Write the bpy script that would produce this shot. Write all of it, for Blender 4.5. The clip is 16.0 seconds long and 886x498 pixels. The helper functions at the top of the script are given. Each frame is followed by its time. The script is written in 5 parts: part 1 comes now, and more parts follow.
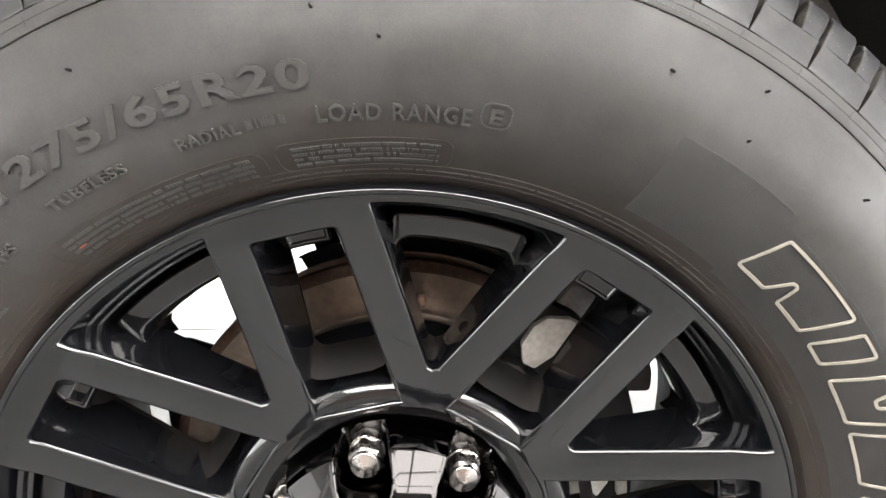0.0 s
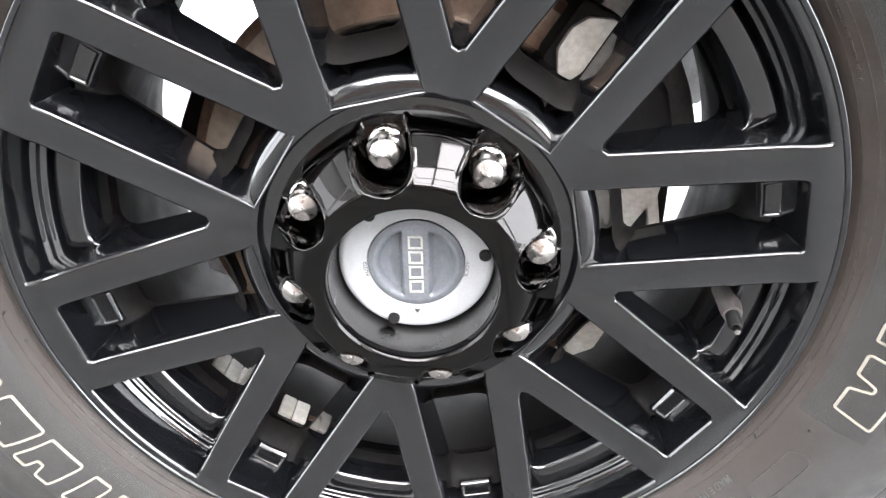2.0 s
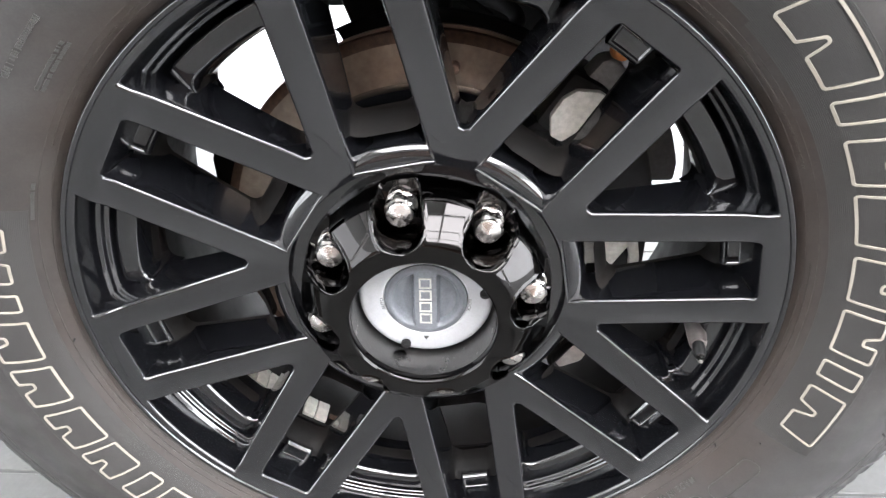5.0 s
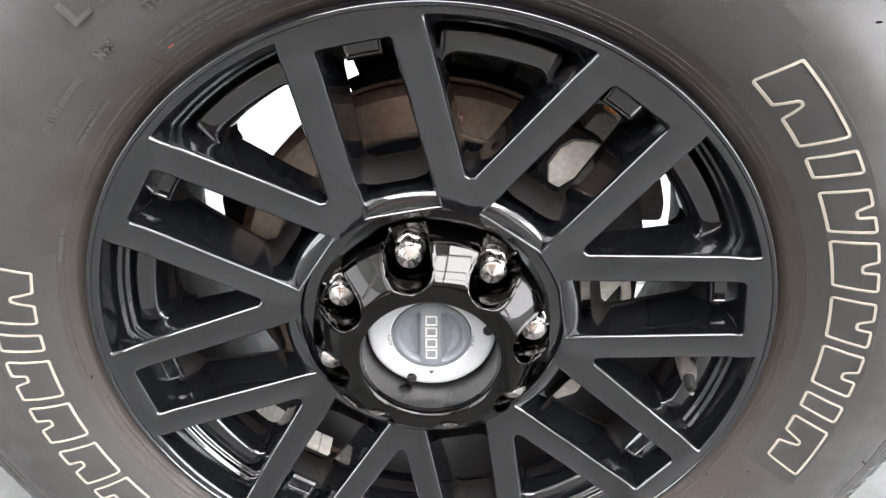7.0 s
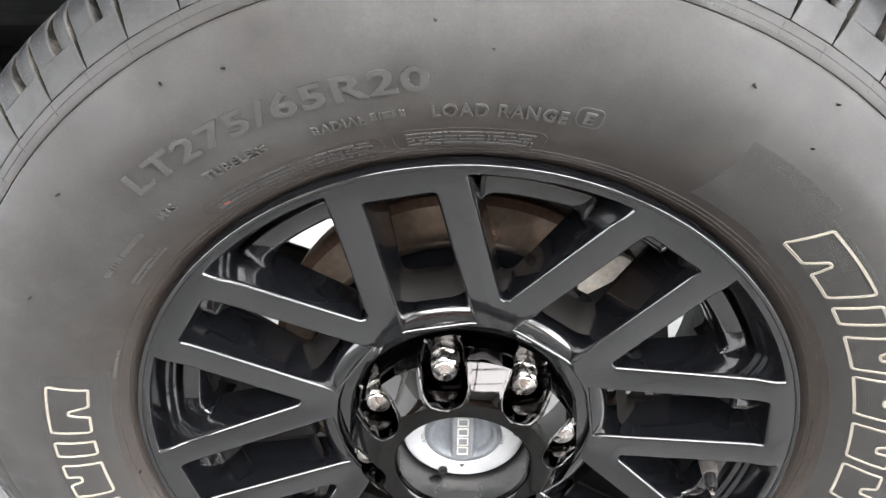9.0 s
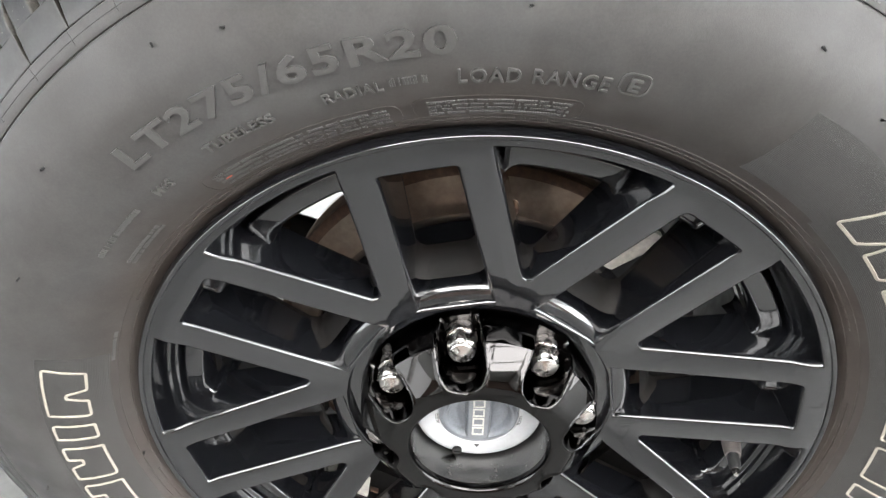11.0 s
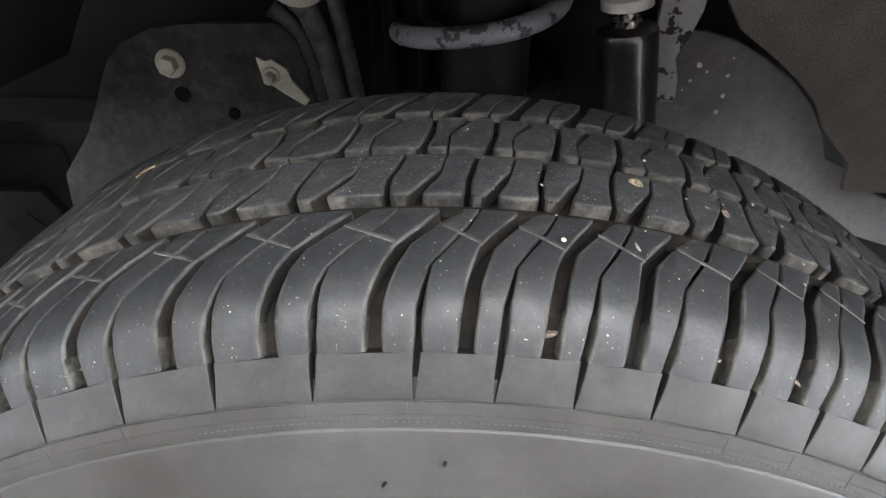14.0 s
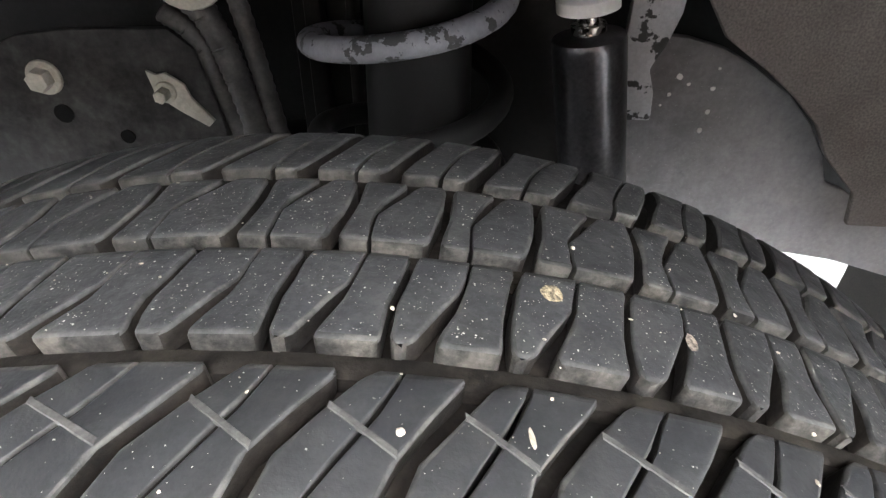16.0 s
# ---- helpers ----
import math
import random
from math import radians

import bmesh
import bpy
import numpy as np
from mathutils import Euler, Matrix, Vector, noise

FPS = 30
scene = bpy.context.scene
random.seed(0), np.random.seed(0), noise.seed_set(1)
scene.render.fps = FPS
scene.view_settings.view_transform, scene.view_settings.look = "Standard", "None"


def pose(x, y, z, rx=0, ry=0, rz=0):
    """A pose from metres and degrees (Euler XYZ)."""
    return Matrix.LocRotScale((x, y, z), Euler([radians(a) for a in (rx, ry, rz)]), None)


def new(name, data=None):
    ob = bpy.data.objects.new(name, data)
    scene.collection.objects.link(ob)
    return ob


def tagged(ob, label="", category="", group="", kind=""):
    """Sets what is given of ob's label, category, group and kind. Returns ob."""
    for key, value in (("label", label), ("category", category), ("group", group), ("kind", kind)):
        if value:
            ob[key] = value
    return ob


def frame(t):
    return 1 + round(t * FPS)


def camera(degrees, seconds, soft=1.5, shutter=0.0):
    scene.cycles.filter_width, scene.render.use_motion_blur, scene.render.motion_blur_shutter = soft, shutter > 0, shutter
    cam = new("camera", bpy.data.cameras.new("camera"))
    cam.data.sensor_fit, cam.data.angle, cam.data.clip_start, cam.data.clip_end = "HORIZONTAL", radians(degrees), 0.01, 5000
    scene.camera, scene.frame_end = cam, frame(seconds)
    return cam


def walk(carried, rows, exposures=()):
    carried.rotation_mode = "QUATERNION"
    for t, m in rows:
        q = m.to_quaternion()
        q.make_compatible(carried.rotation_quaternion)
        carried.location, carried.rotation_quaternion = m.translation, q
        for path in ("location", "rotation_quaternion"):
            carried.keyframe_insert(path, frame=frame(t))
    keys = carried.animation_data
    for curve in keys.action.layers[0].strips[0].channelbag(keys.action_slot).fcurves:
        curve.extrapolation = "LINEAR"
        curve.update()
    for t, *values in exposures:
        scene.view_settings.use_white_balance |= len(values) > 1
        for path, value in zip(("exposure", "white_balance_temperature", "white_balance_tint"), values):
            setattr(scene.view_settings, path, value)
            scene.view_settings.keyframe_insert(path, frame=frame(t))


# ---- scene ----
H = 0.415                                  # height of the wheel's axle over the floor
cam = camera(72.0, 16.0, soft=1.35)
ROWS = [
    (0.0, 0.0285, -0.3527, 0.3308, -1.29, -16.85, -0.90),
    (0.5, 0.0222, -0.3438, 0.2975, 0.05, -20.36, -0.73),
    (1.0, 0.0260, -0.3433, 0.2660, 0.97, -23.35, -0.68),
    (1.5, 0.0281, -0.3500, 0.2417, 1.52, -26.02, -0.60),
    (2.0, 0.0297, -0.3674, 0.2102, 1.74, -28.61, -0.49),
    (2.5, 0.0290, -0.3820, 0.1901, 1.97, -30.63, -0.46),
    (3.0, 0.0337, -0.3906, 0.1995, 2.29, -31.70, -0.49),
    (3.5, 0.0347, -0.3945, 0.2075, 2.38, -32.06, -0.43),
    (4.0, 0.0415, -0.3880, 0.2208, 2.22, -31.98, -0.29),
    (4.5, 0.0372, -0.3865, 0.2581, 2.29, -31.93, -0.31),
    (5.0, 0.0293, -0.3953, 0.2940, 2.22, -32.07, -0.30),
    (5.2, 0.0313, -0.3993, 0.3052, 2.35, -32.10, -0.34),
    (7.3, 0.0122, -0.4149, 0.3189, 0.50, -29.25, 0.47),
    (7.5, 0.0120, -0.3984, 0.3208, 0.60, -29.24, 0.50),
    (8.0, 0.0079, -0.3294, 0.3319, 1.51, -29.23, 0.45),
    (8.5, -0.0001, -0.3614, 0.3974, 1.62, -29.18, 0.50),
    (8.7, -0.0077, -0.3793, 0.4169, 1.55, -29.74, 0.48),
    (10.8, -0.0124, -0.3581, 0.3934, 1.25, -34.91, 0.75),
    (11.0, -0.0241, -0.3468, 0.4094, 1.28, -34.83, 0.71),
    (11.5, -0.0483, -0.3214, 0.4421, 1.71, -34.75, 0.59),
    (12.0, -0.0520, -0.2986, 0.4579, 1.86, -34.81, 0.73),
    (12.5, -0.0504, -0.2880, 0.4872, 1.70, -34.83, 0.88),
    (13.0, -0.0440, -0.2871, 0.5278, 1.56, -35.35, 0.63),
    (13.5, -0.0361, -0.2757, 0.5736, 1.57, -35.48, 0.50),
    (14.0, 0.0014, -0.1913, 0.5609, 1.37, -35.51, 0.71),
    (14.5, 0.0261, -0.1194, 0.5463, 1.25, -35.69, 0.72),
    (15.0, 0.0446, -0.0948, 0.5374, 1.09, -35.74, 0.77),
    (15.5, 0.0528, -0.0882, 0.5302, 0.85, -35.72, 0.87),
    (16.0, 0.0533, -0.0814, 0.5389, 0.73, -35.74, 0.86),
]
# seconds, place from the axle, yaw, pitch, roll
EXPOSURES = [(0.0, 0.62, 6900, 13), (0.5, 1.01, 6800, 13), (1.0, 1.05, 6500, 12), (2.0, 1.02, 6500, 14), (3.5, 0.80, 6500, 14), (5.0, 0.76, 6500, 14), (7.5, 0.88, 6600, 13), (8.0, 0.92, 6450, 12), (8.5, 0.87, 6600, 12), (11.0, 0.77, 6650, 11), (12.0, 0.50, 6600, 10), (13.0, 0.65, 6600, 10), (14.0, 0.58, 6500, 12), (14.5, 0.90, 6550, 13), (15.0, 1.31, 6600, 13), (16.0, 1.32, 6600, 13)]
walk(cam, [(t, pose(x, y, z + H, 0, 0, 0) @ pose(0, 0, 0, 0, 0, yaw) @ pose(0, 0, 0, 90 + pitch, 0, 0) @ pose(0, 0, 0, 0, 0, roll))
           for t, x, y, z, yaw, pitch, roll in ROWS], EXPOSURES)

# ---- world and light ----
world = bpy.data.worlds.new("world")
scene.world = world
world.use_nodes = True
world.node_tree.nodes["Background"].inputs[0].default_value = (0.9, 0.95, 1.0, 1)
world.node_tree.nodes["Background"].inputs[1].default_value = 0.02
PANEL_GLOW = 17.0
SIN, COS, PI = math.sin, math.cos, math.pi


# ---- materials ----
SPECKS = ((1250.0, 2.2, 0.21), (620.0, 0.9, 0.21), (300.0, 0.22, 0.08))     # fine, middling and coarse grains: density, share, size


def material(name, colour, rough=0.5, metal=0.0, grain=0.0, grain_size=300.0, stain=0.0, stain_size=9.0, stain_colour=None,
             bump=0.0, bump_size=900.0, flake=False, coat=0.0, emit=0.0, rough_var=0.0, ior=1.45, speck=0.0, speck_colour=(0.30, 0.28, 0.23), per_object=0.0, drift=None, drift_colour=None, mottle=0.0, mottle_size=110.0, radial=None, radial_colour=None, dust=0.0, dust_colour=(0.062, 0.058, 0.050), dust_size=45.0):
    """A procedural surface: fine grain, broad stains, fine relief and, if asked, pale specks of grit."""
    m = bpy.data.materials.new(name)
    m.use_nodes = True
    nt = m.node_tree
    n, link = nt.nodes, nt.links.new
    b = n["Principled BSDF"]
    b.inputs["Roughness"].default_value = rough
    b.inputs["Metallic"].default_value = metal
    b.inputs["IOR"].default_value = ior
    b.inputs["Coat Weight"].default_value = coat
    b.inputs["Coat Roughness"].default_value = 0.035
    b.inputs["Coat IOR"].default_value = 1.5
    if emit:
        b.inputs["Emission Color"].default_value = (*colour, 1)
        b.inputs["Emission Strength"].default_value = emit
    tc = n.new("ShaderNodeTexCoord")

    def field(size, detail=4.0, rough_=0.55):
        t = n.new("ShaderNodeTexNoise")
        t.inputs["Scale"].default_value, t.inputs["Detail"].default_value, t.inputs["Roughness"].default_value = size, detail, rough_
        link(tc.outputs["Object"], t.inputs["Vector"])
        return t.outputs["Fac"]

    def ranged(src, a, c, lo, hi):
        r = n.new("ShaderNodeMapRange")
        for k, v in zip(("From Min", "From Max", "To Min", "To Max"), (a, c, lo, hi)):
            r.inputs[k].default_value = v
        link(src, r.inputs["Value"])
        return r.outputs["Result"]

    def mixed(fac, a, c, mode="MIX"):
        x = n.new("ShaderNodeMix")
        x.data_type, x.blend_type = "RGBA", mode
        for k, v in ((0, fac), (6, a), (7, c)):
            if isinstance(v, (int, float)):
                x.inputs[k].default_value = v
            elif isinstance(v, tuple):
                x.inputs[k].default_value = (*v[:3], 1)
            else:
                link(v, x.inputs[k])
        return x.outputs[2]

    col = tuple(colour)
    if stain:
        col = mixed(ranged(field(stain_size, 6.0, 0.6), 0.545 if flake else 0.38, 0.56 if flake else 0.68, 0.0, stain), col, tuple(stain_colour or [c * 0.5 for c in colour]))
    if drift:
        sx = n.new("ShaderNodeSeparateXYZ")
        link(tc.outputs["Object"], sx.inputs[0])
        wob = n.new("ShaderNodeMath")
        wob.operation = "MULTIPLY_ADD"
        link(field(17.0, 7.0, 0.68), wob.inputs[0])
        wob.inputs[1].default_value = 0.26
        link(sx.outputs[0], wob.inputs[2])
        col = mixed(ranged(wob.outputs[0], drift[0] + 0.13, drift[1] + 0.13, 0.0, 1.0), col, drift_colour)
    if radial:
        flat = n.new("ShaderNodeVectorMath")
        flat.operation = "MULTIPLY"
        link(tc.outputs["Object"], flat.inputs[0])
        flat.inputs[1].default_value = (1, 0, 1)
        size = n.new("ShaderNodeVectorMath")
        size.operation = "LENGTH"
        link(flat.outputs[0], size.inputs[0])
        wob = n.new("ShaderNodeMath")
        wob.operation = "MULTIPLY_ADD"
        link(field(9.0, 5.0, 0.6), wob.inputs[0])
        wob.inputs[1].default_value = 0.10
        link(size.outputs["Value"], wob.inputs[2])
        col = mixed(ranged(wob.outputs[0], radial[0] + 0.05, radial[1] + 0.05, 1.0, 0.0), col, radial_colour)
    if grain:
        g = ranged(field(grain_size, 3.0), 0.3, 0.7, 1 - grain, 1 + grain)
        v = n.new("ShaderNodeCombineColor")
        for k in range(3):
            link(g, v.inputs[k])
        col = mixed(1.0, col, v.outputs[0], "MULTIPLY")
    if mottle:
        g = ranged(field(mottle_size, 9.0, 0.72), 0.36, 0.64, 1 - mottle, 1 + mottle)
        v = n.new("ShaderNodeCombineColor")
        for k in range(3):
            link(g, v.inputs[k])
        col = mixed(1.0, col, v.outputs[0], "MULTIPLY")
    if dust:
        col = mixed(ranged(field(dust_size, 10.0, 0.74), 0.50, 0.66, 0.0, dust), col, dust_colour)
    if per_object:
        oi = n.new("ShaderNodeObjectInfo")
        g = ranged(oi.outputs["Random"], 0, 1, 1 - per_object, 1 + per_object)
        v = n.new("ShaderNodeCombineColor")
        for k in range(3):
            link(g, v.inputs[k])
        col = mixed(1.0, col, v.outputs[0], "MULTIPLY")
    if speck:
        geo = n.new("ShaderNodeNewGeometry")
        wob = n.new("ShaderNodeTexNoise")
        wob.inputs["Scale"].default_value, wob.inputs["Detail"].default_value = 1500.0, 2.0
        link(geo.outputs["Position"], wob.inputs["Vector"])
        shift = n.new("ShaderNodeVectorMath")
        shift.operation = "MULTIPLY_ADD"
        link(wob.outputs["Color"], shift.inputs[0])
        shift.inputs[1].default_value = (0.0009, 0.0009, 0.0009)
        link(geo.outputs["Position"], shift.inputs[2])
        for size_, share, wide in SPECKS:
            vo = n.new("ShaderNodeTexVoronoi")
            vo.inputs["Scale"].default_value = size_
            link(shift.outputs[0], vo.inputs["Vector"])
            sep = n.new("ShaderNodeSeparateColor")
            link(vo.outputs["Color"], sep.inputs[0])
            reach = n.new("ShaderNodeMath")       # every grain has a size of its own
            reach.operation = "MULTIPLY_ADD"
            link(sep.outputs[1], reach.inputs[0])
            reach.inputs[1].default_value = 0.22
            link(vo.outputs["Distance"], reach.inputs[2])
            near = ranged(reach.outputs[0], wide, wide + 0.09, 1.0, 0.0)
            pick = ranged(sep.outputs[0], 1 - speck * share, 1 - speck * share + 0.01, 0.0, 1.0)
            mul = n.new("ShaderNodeMath")
            mul.operation = "MULTIPLY"
            link(near, mul.inputs[0])
            link(pick, mul.inputs[1])
            col = mixed(mul.outputs[0], col, speck_colour)
    if isinstance(col, tuple):
        b.inputs["Base Color"].default_value = (*col[:3], 1)
    else:
        link(col, b.inputs["Base Color"])
    if rough_var:
        link(ranged(field(stain_size * 2.3, 5.0), 0.3, 0.7, max(0.02, rough - rough_var), min(1, rough + rough_var)), b.inputs["Roughness"])
    if bump:
        bp = n.new("ShaderNodeBump")
        bp.inputs["Strength"].default_value, bp.inputs["Distance"].default_value = bump, 0.0006
        link(field(bump_size, 3.0), bp.inputs["Height"])
        link(bp.outputs[0], b.inputs["Normal"])
    return m


RUBBER = material("sidewall_rubber", (0.032, 0.0315, 0.0307), 0.48, ior=1.31, radial=(0.272, 0.318), radial_colour=(0.027, 0.0215, 0.0185), mottle=0.13, mottle_size=50, grain=0.10, grain_size=700, stain=0.9, stain_size=8, stain_colour=(0.0215, 0.020, 0.0187), dust=0.25, dust_size=14.0, dust_colour=(0.050, 0.048, 0.045), bump=0.12, bump_size=1500, rough_var=0.17)
SHOULDER = material("shoulder_rubber", (0.0185, 0.0184, 0.0183), 0.47, ior=1.36, dust=0.4, dust_size=30.0, dust_colour=(0.036, 0.035, 0.033), mottle=0.22, mottle_size=120, grain=0.15, grain_size=600, stain=0.5, stain_size=22, stain_colour=(0.022, 0.0215, 0.021), bump=0.06, bump_size=500, rough_var=0.12, per_object=0.04)
TREAD = material("tread_rubber", (0.0200, 0.0206, 0.0220), 0.52, ior=1.36, dust=0.35, dust_size=95.0, dust_colour=(0.045, 0.045, 0.041), mottle=0.28, mottle_size=190, rough_var=0.12, grain=0.2, grain_size=700, stain=0.35, stain_size=40, stain_colour=(0.030, 0.0298, 0.0285), bump=0.6, bump_size=420, speck=0.15, per_object=0.11, speck_colour=(0.38, 0.365, 0.32))
# the tread rubber again in a darker tone, for shoulder and far blocks
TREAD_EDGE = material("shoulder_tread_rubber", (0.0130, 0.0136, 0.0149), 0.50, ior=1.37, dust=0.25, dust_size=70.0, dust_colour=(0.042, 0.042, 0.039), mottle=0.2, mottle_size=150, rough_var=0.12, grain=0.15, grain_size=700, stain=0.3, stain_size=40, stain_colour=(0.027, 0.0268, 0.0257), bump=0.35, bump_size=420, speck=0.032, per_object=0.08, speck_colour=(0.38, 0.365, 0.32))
DUSTY = material("dusty_block_wall", (0.016, 0.0154, 0.0143), 0.85, ior=1.3, dust=0.7, dust_colour=(0.046, 0.043, 0.038), dust_size=80.0, mottle=0.75, mottle_size=120, grain=0.25, grain_size=380, stain=0.9, stain_size=60, stain_colour=(0.036, 0.033, 0.028), bump=0.5, bump_size=500)
# the grooves' shade is put into this near-black colour, under brown stains
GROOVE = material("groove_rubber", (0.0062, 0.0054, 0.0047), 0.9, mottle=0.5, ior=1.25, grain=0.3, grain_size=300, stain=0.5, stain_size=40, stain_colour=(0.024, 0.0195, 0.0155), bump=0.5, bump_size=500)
WORN_EDGE = material("worn_block_edge", (0.024, 0.0243, 0.0238), 0.75, ior=1.35, mottle=0.6, mottle_size=70, dust=0.8, dust_size=60.0, dust_colour=(0.060, 0.058, 0.052), grain=0.2, grain_size=500, bump=0.5, bump_size=420)
LETTER = material("scuffed_raised_rubber", (0.037, 0.036, 0.0345), 0.42, grain=0.12, grain_size=600, stain=0.4, stain_size=60, stain_colour=(0.034, 0.032, 0.030))
SIZE_RUBBER = material("smooth_raised_rubber", (0.034, 0.033, 0.032), 0.40, ior=1.4, grain=0.10, grain_size=700, stain=0.6, stain_size=20, stain_colour=(0.027, 0.026, 0.0245))
RIBBED = material("ribbed_rubber", (0.028, 0.0275, 0.0265), 0.46, ior=1.4, mottle=0.1, mottle_size=60, grain=0.1, grain_size=700, stain=0.5, stain_size=12, stain_colour=(0.030, 0.029, 0.0275))
CREAM = material("cream_lettering", (0.205, 0.190, 0.160), 0.6, grain=0.08, grain_size=500, stain=0.45, stain_size=60, stain_colour=(0.19, 0.165, 0.13))
GLOSS = material("gloss_black_paint", (0.0030, 0.0032, 0.0038), 0.09, ior=1.5, coat=0.68, rough_var=0.03, stain_size=8, bump=0.006, bump_size=12, speck=0.006, speck_colour=(0.16, 0.16, 0.15))
CHROME = material("black_chrome", (0.026, 0.0252, 0.0248), 0.05, metal=1.0, rough_var=0.02, stain_size=30)
STEEL = material("stainless_steel", (0.46, 0.44, 0.42), 0.27, metal=1.0, grain=0.08, grain_size=900, rough_var=0.06, stain_size=60)
GREY_PLASTIC = material("silver_grey_plastic", (0.27, 0.275, 0.28), 0.38, grain=0.06, grain_size=900, stain=0.25, stain_size=40)
DIAL = material("slate_dial_plastic", (0.095, 0.102, 0.112), 0.38, grain=0.15, grain_size=500, stain=0.4, stain_size=60)
RUBBER_BLACK = material("valve_rubber", (0.007, 0.007, 0.007), 0.6, ior=1.3, grain=0.2)
DISC = material("brake_disc_iron", (0.20, 0.165, 0.135), 0.38, metal=0.9, grain=0.15, grain_size=160, stain=0.5, stain_size=14, stain_colour=(0.16, 0.09, 0.05))
RUST = material("rusty_iron", (0.062, 0.034, 0.020), 0.8, grain=0.35, grain_size=200, stain=0.6, stain_size=30, stain_colour=(0.06, 0.03, 0.02), bump=0.5)
CAST = material("zinc_coated_casting", (0.58, 0.57, 0.53), 0.5, metal=0.1, grain=0.15, grain_size=250, stain=0.5, stain_size=30, stain_colour=(0.30, 0.26, 0.2), bump=0.3, bump_size=300)
UNDERBODY = material("underbody_black", (0.007, 0.007, 0.0073), 0.6, ior=1.3, grain=0.25, grain_size=160, stain=0.5, stain_size=12, stain_colour=(0.022, 0.021, 0.020), bump=0.25, bump_size=260)
SPRING_GREY = material("chipped_grey_paint", (0.185, 0.19, 0.21), 0.5, flake=True, grain=0.12, grain_size=200, stain=0.95, stain_size=75, stain_colour=(0.02, 0.02, 0.02), bump=0.2)
SHOCK_BLACK = material("shock_gloss_black", (0.12, 0.12, 0.128), 0.34, metal=0.85, grain=0.2, stain=0.5, stain_size=40, stain_colour=(0.05, 0.05, 0.05), coat=0.5)
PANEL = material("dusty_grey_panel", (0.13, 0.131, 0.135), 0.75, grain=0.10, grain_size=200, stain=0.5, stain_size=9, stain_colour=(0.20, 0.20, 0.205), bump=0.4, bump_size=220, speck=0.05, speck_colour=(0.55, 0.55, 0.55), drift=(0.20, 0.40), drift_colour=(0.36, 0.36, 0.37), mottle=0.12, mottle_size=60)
LINER = material("dusty_grey_liner", (0.30, 0.30, 0.31), 0.8, grain=0.2, grain_size=160, stain=0.6, stain_size=16, stain_colour=(0.19, 0.19, 0.20), bump=0.4, bump_size=220, speck=0.02, speck_colour=(0.5, 0.5, 0.5))
BARREL = material("satin_black_barrel", (0.0040, 0.0038, 0.0036), 0.62, ior=1.2, grain=0.2, grain_size=200, stain=0.6, stain_size=18, stain_colour=(0.010, 0.0075, 0.006), rough_var=0.1)
ARCH_LINER = material("black_arch_liner", (0.026, 0.024, 0.022), 0.95, grain=0.35, grain_size=500, stain=0.4, stain_size=30, bump=0.5, bump_size=700)
LINER_DARK = material("dark_felt_liner", (0.145, 0.130, 0.121), 0.95, grain=0.35, grain_size=500, stain=0.4, stain_size=30, bump=0.6, bump_size=700)
BOLT = material("yellow_zinc_bolt", (0.48, 0.46, 0.40), 0.45, metal=0.35, grain=0.12, stain=0.35, stain_size=60, stain_colour=(0.25, 0.22, 0.17))
PAINT = material("dark_body_paint", (0.012, 0.012, 0.014), 0.15, coat=1.0, grain=0.1)
TILE = material("pale_grey_floor_tile", (0.070, 0.0705, 0.0675), 0.40, grain=0.07, grain_size=160, stain=0.6, stain_size=5, stain_colour=(0.062, 0.0615, 0.058), mottle=0.10, mottle_size=28, bump=0.05, bump_size=90, per_object=0.06)
GROUT = material("grey_grout", (0.062, 0.062, 0.060), 0.9, grain=0.15)
BROWN_WALL = material("brown_wall_paint", (0.17, 0.118, 0.095), 0.7, grain=0.03, grain_size=60, stain=0.1, stain_size=2)
WALL = material("white_wall_paint", (0.72, 0.72, 0.71), 0.7, grain=0.03, grain_size=60, stain=0.1, stain_size=2)
WHITE = material("white_plastic", (0.78, 0.78, 0.76), 0.5, grain=0.05)
# glow behind the room's openings; the west one is dimmed to balance the wheel
GLOW_SHEET = material("bright_overcast_distance", (0.93, 0.97, 1.0), 0.9, emit=9.0)
GLOW_SHEET_WEST = material("dull_overcast_distance", (0.93, 0.97, 1.0), 0.9, emit=3.6)
LAMP = material("lamp_diffuser", (0.975, 0.985, 1.0), 0.5, emit=PANEL_GLOW)
DARKGAP = material("matt_black", (0.002, 0.002, 0.002), 0.6, ior=1.2, grain=0.2)


# ---- building helpers ----
def finish(ob, mat, smooth=True, angle=35):
    me = ob.data
    if mat:
        me.materials.append(mat)
    if smooth:
        bm = bmesh.new()
        bm.from_mesh(me)
        lim = radians(angle)
        for f in bm.faces:
            f.smooth = True
        for e in bm.edges:
            e.smooth = e.is_manifold and len(e.link_faces) == 2 and e.calc_face_angle(0) < lim
        bm.to_mesh(me)
        bm.free()
    return ob


def part(name, bm, mat, parent=None, label="", smooth=True, angle=35, at=None, kind=""):
    """Links a bmesh as one mesh object under a thing or a part."""
    me = bpy.data.meshes.new(name)
    bm.to_mesh(me)
    bm.free()
    ob = finish(new(name, me), mat, smooth, angle)
    if parent is not None:
        ob.parent = parent
    if at is not None:
        ob.matrix_basis = at
    return tagged(ob, label=label, kind=kind)


def clone(ob, m, parent=None):
    c = new(ob.name, ob.data)
    c.parent = parent if parent is not None else ob.parent
    c.matrix_basis = m
    for key in ("label", "kind"):
        if key in ob:
            c[key] = ob[key]
    return c


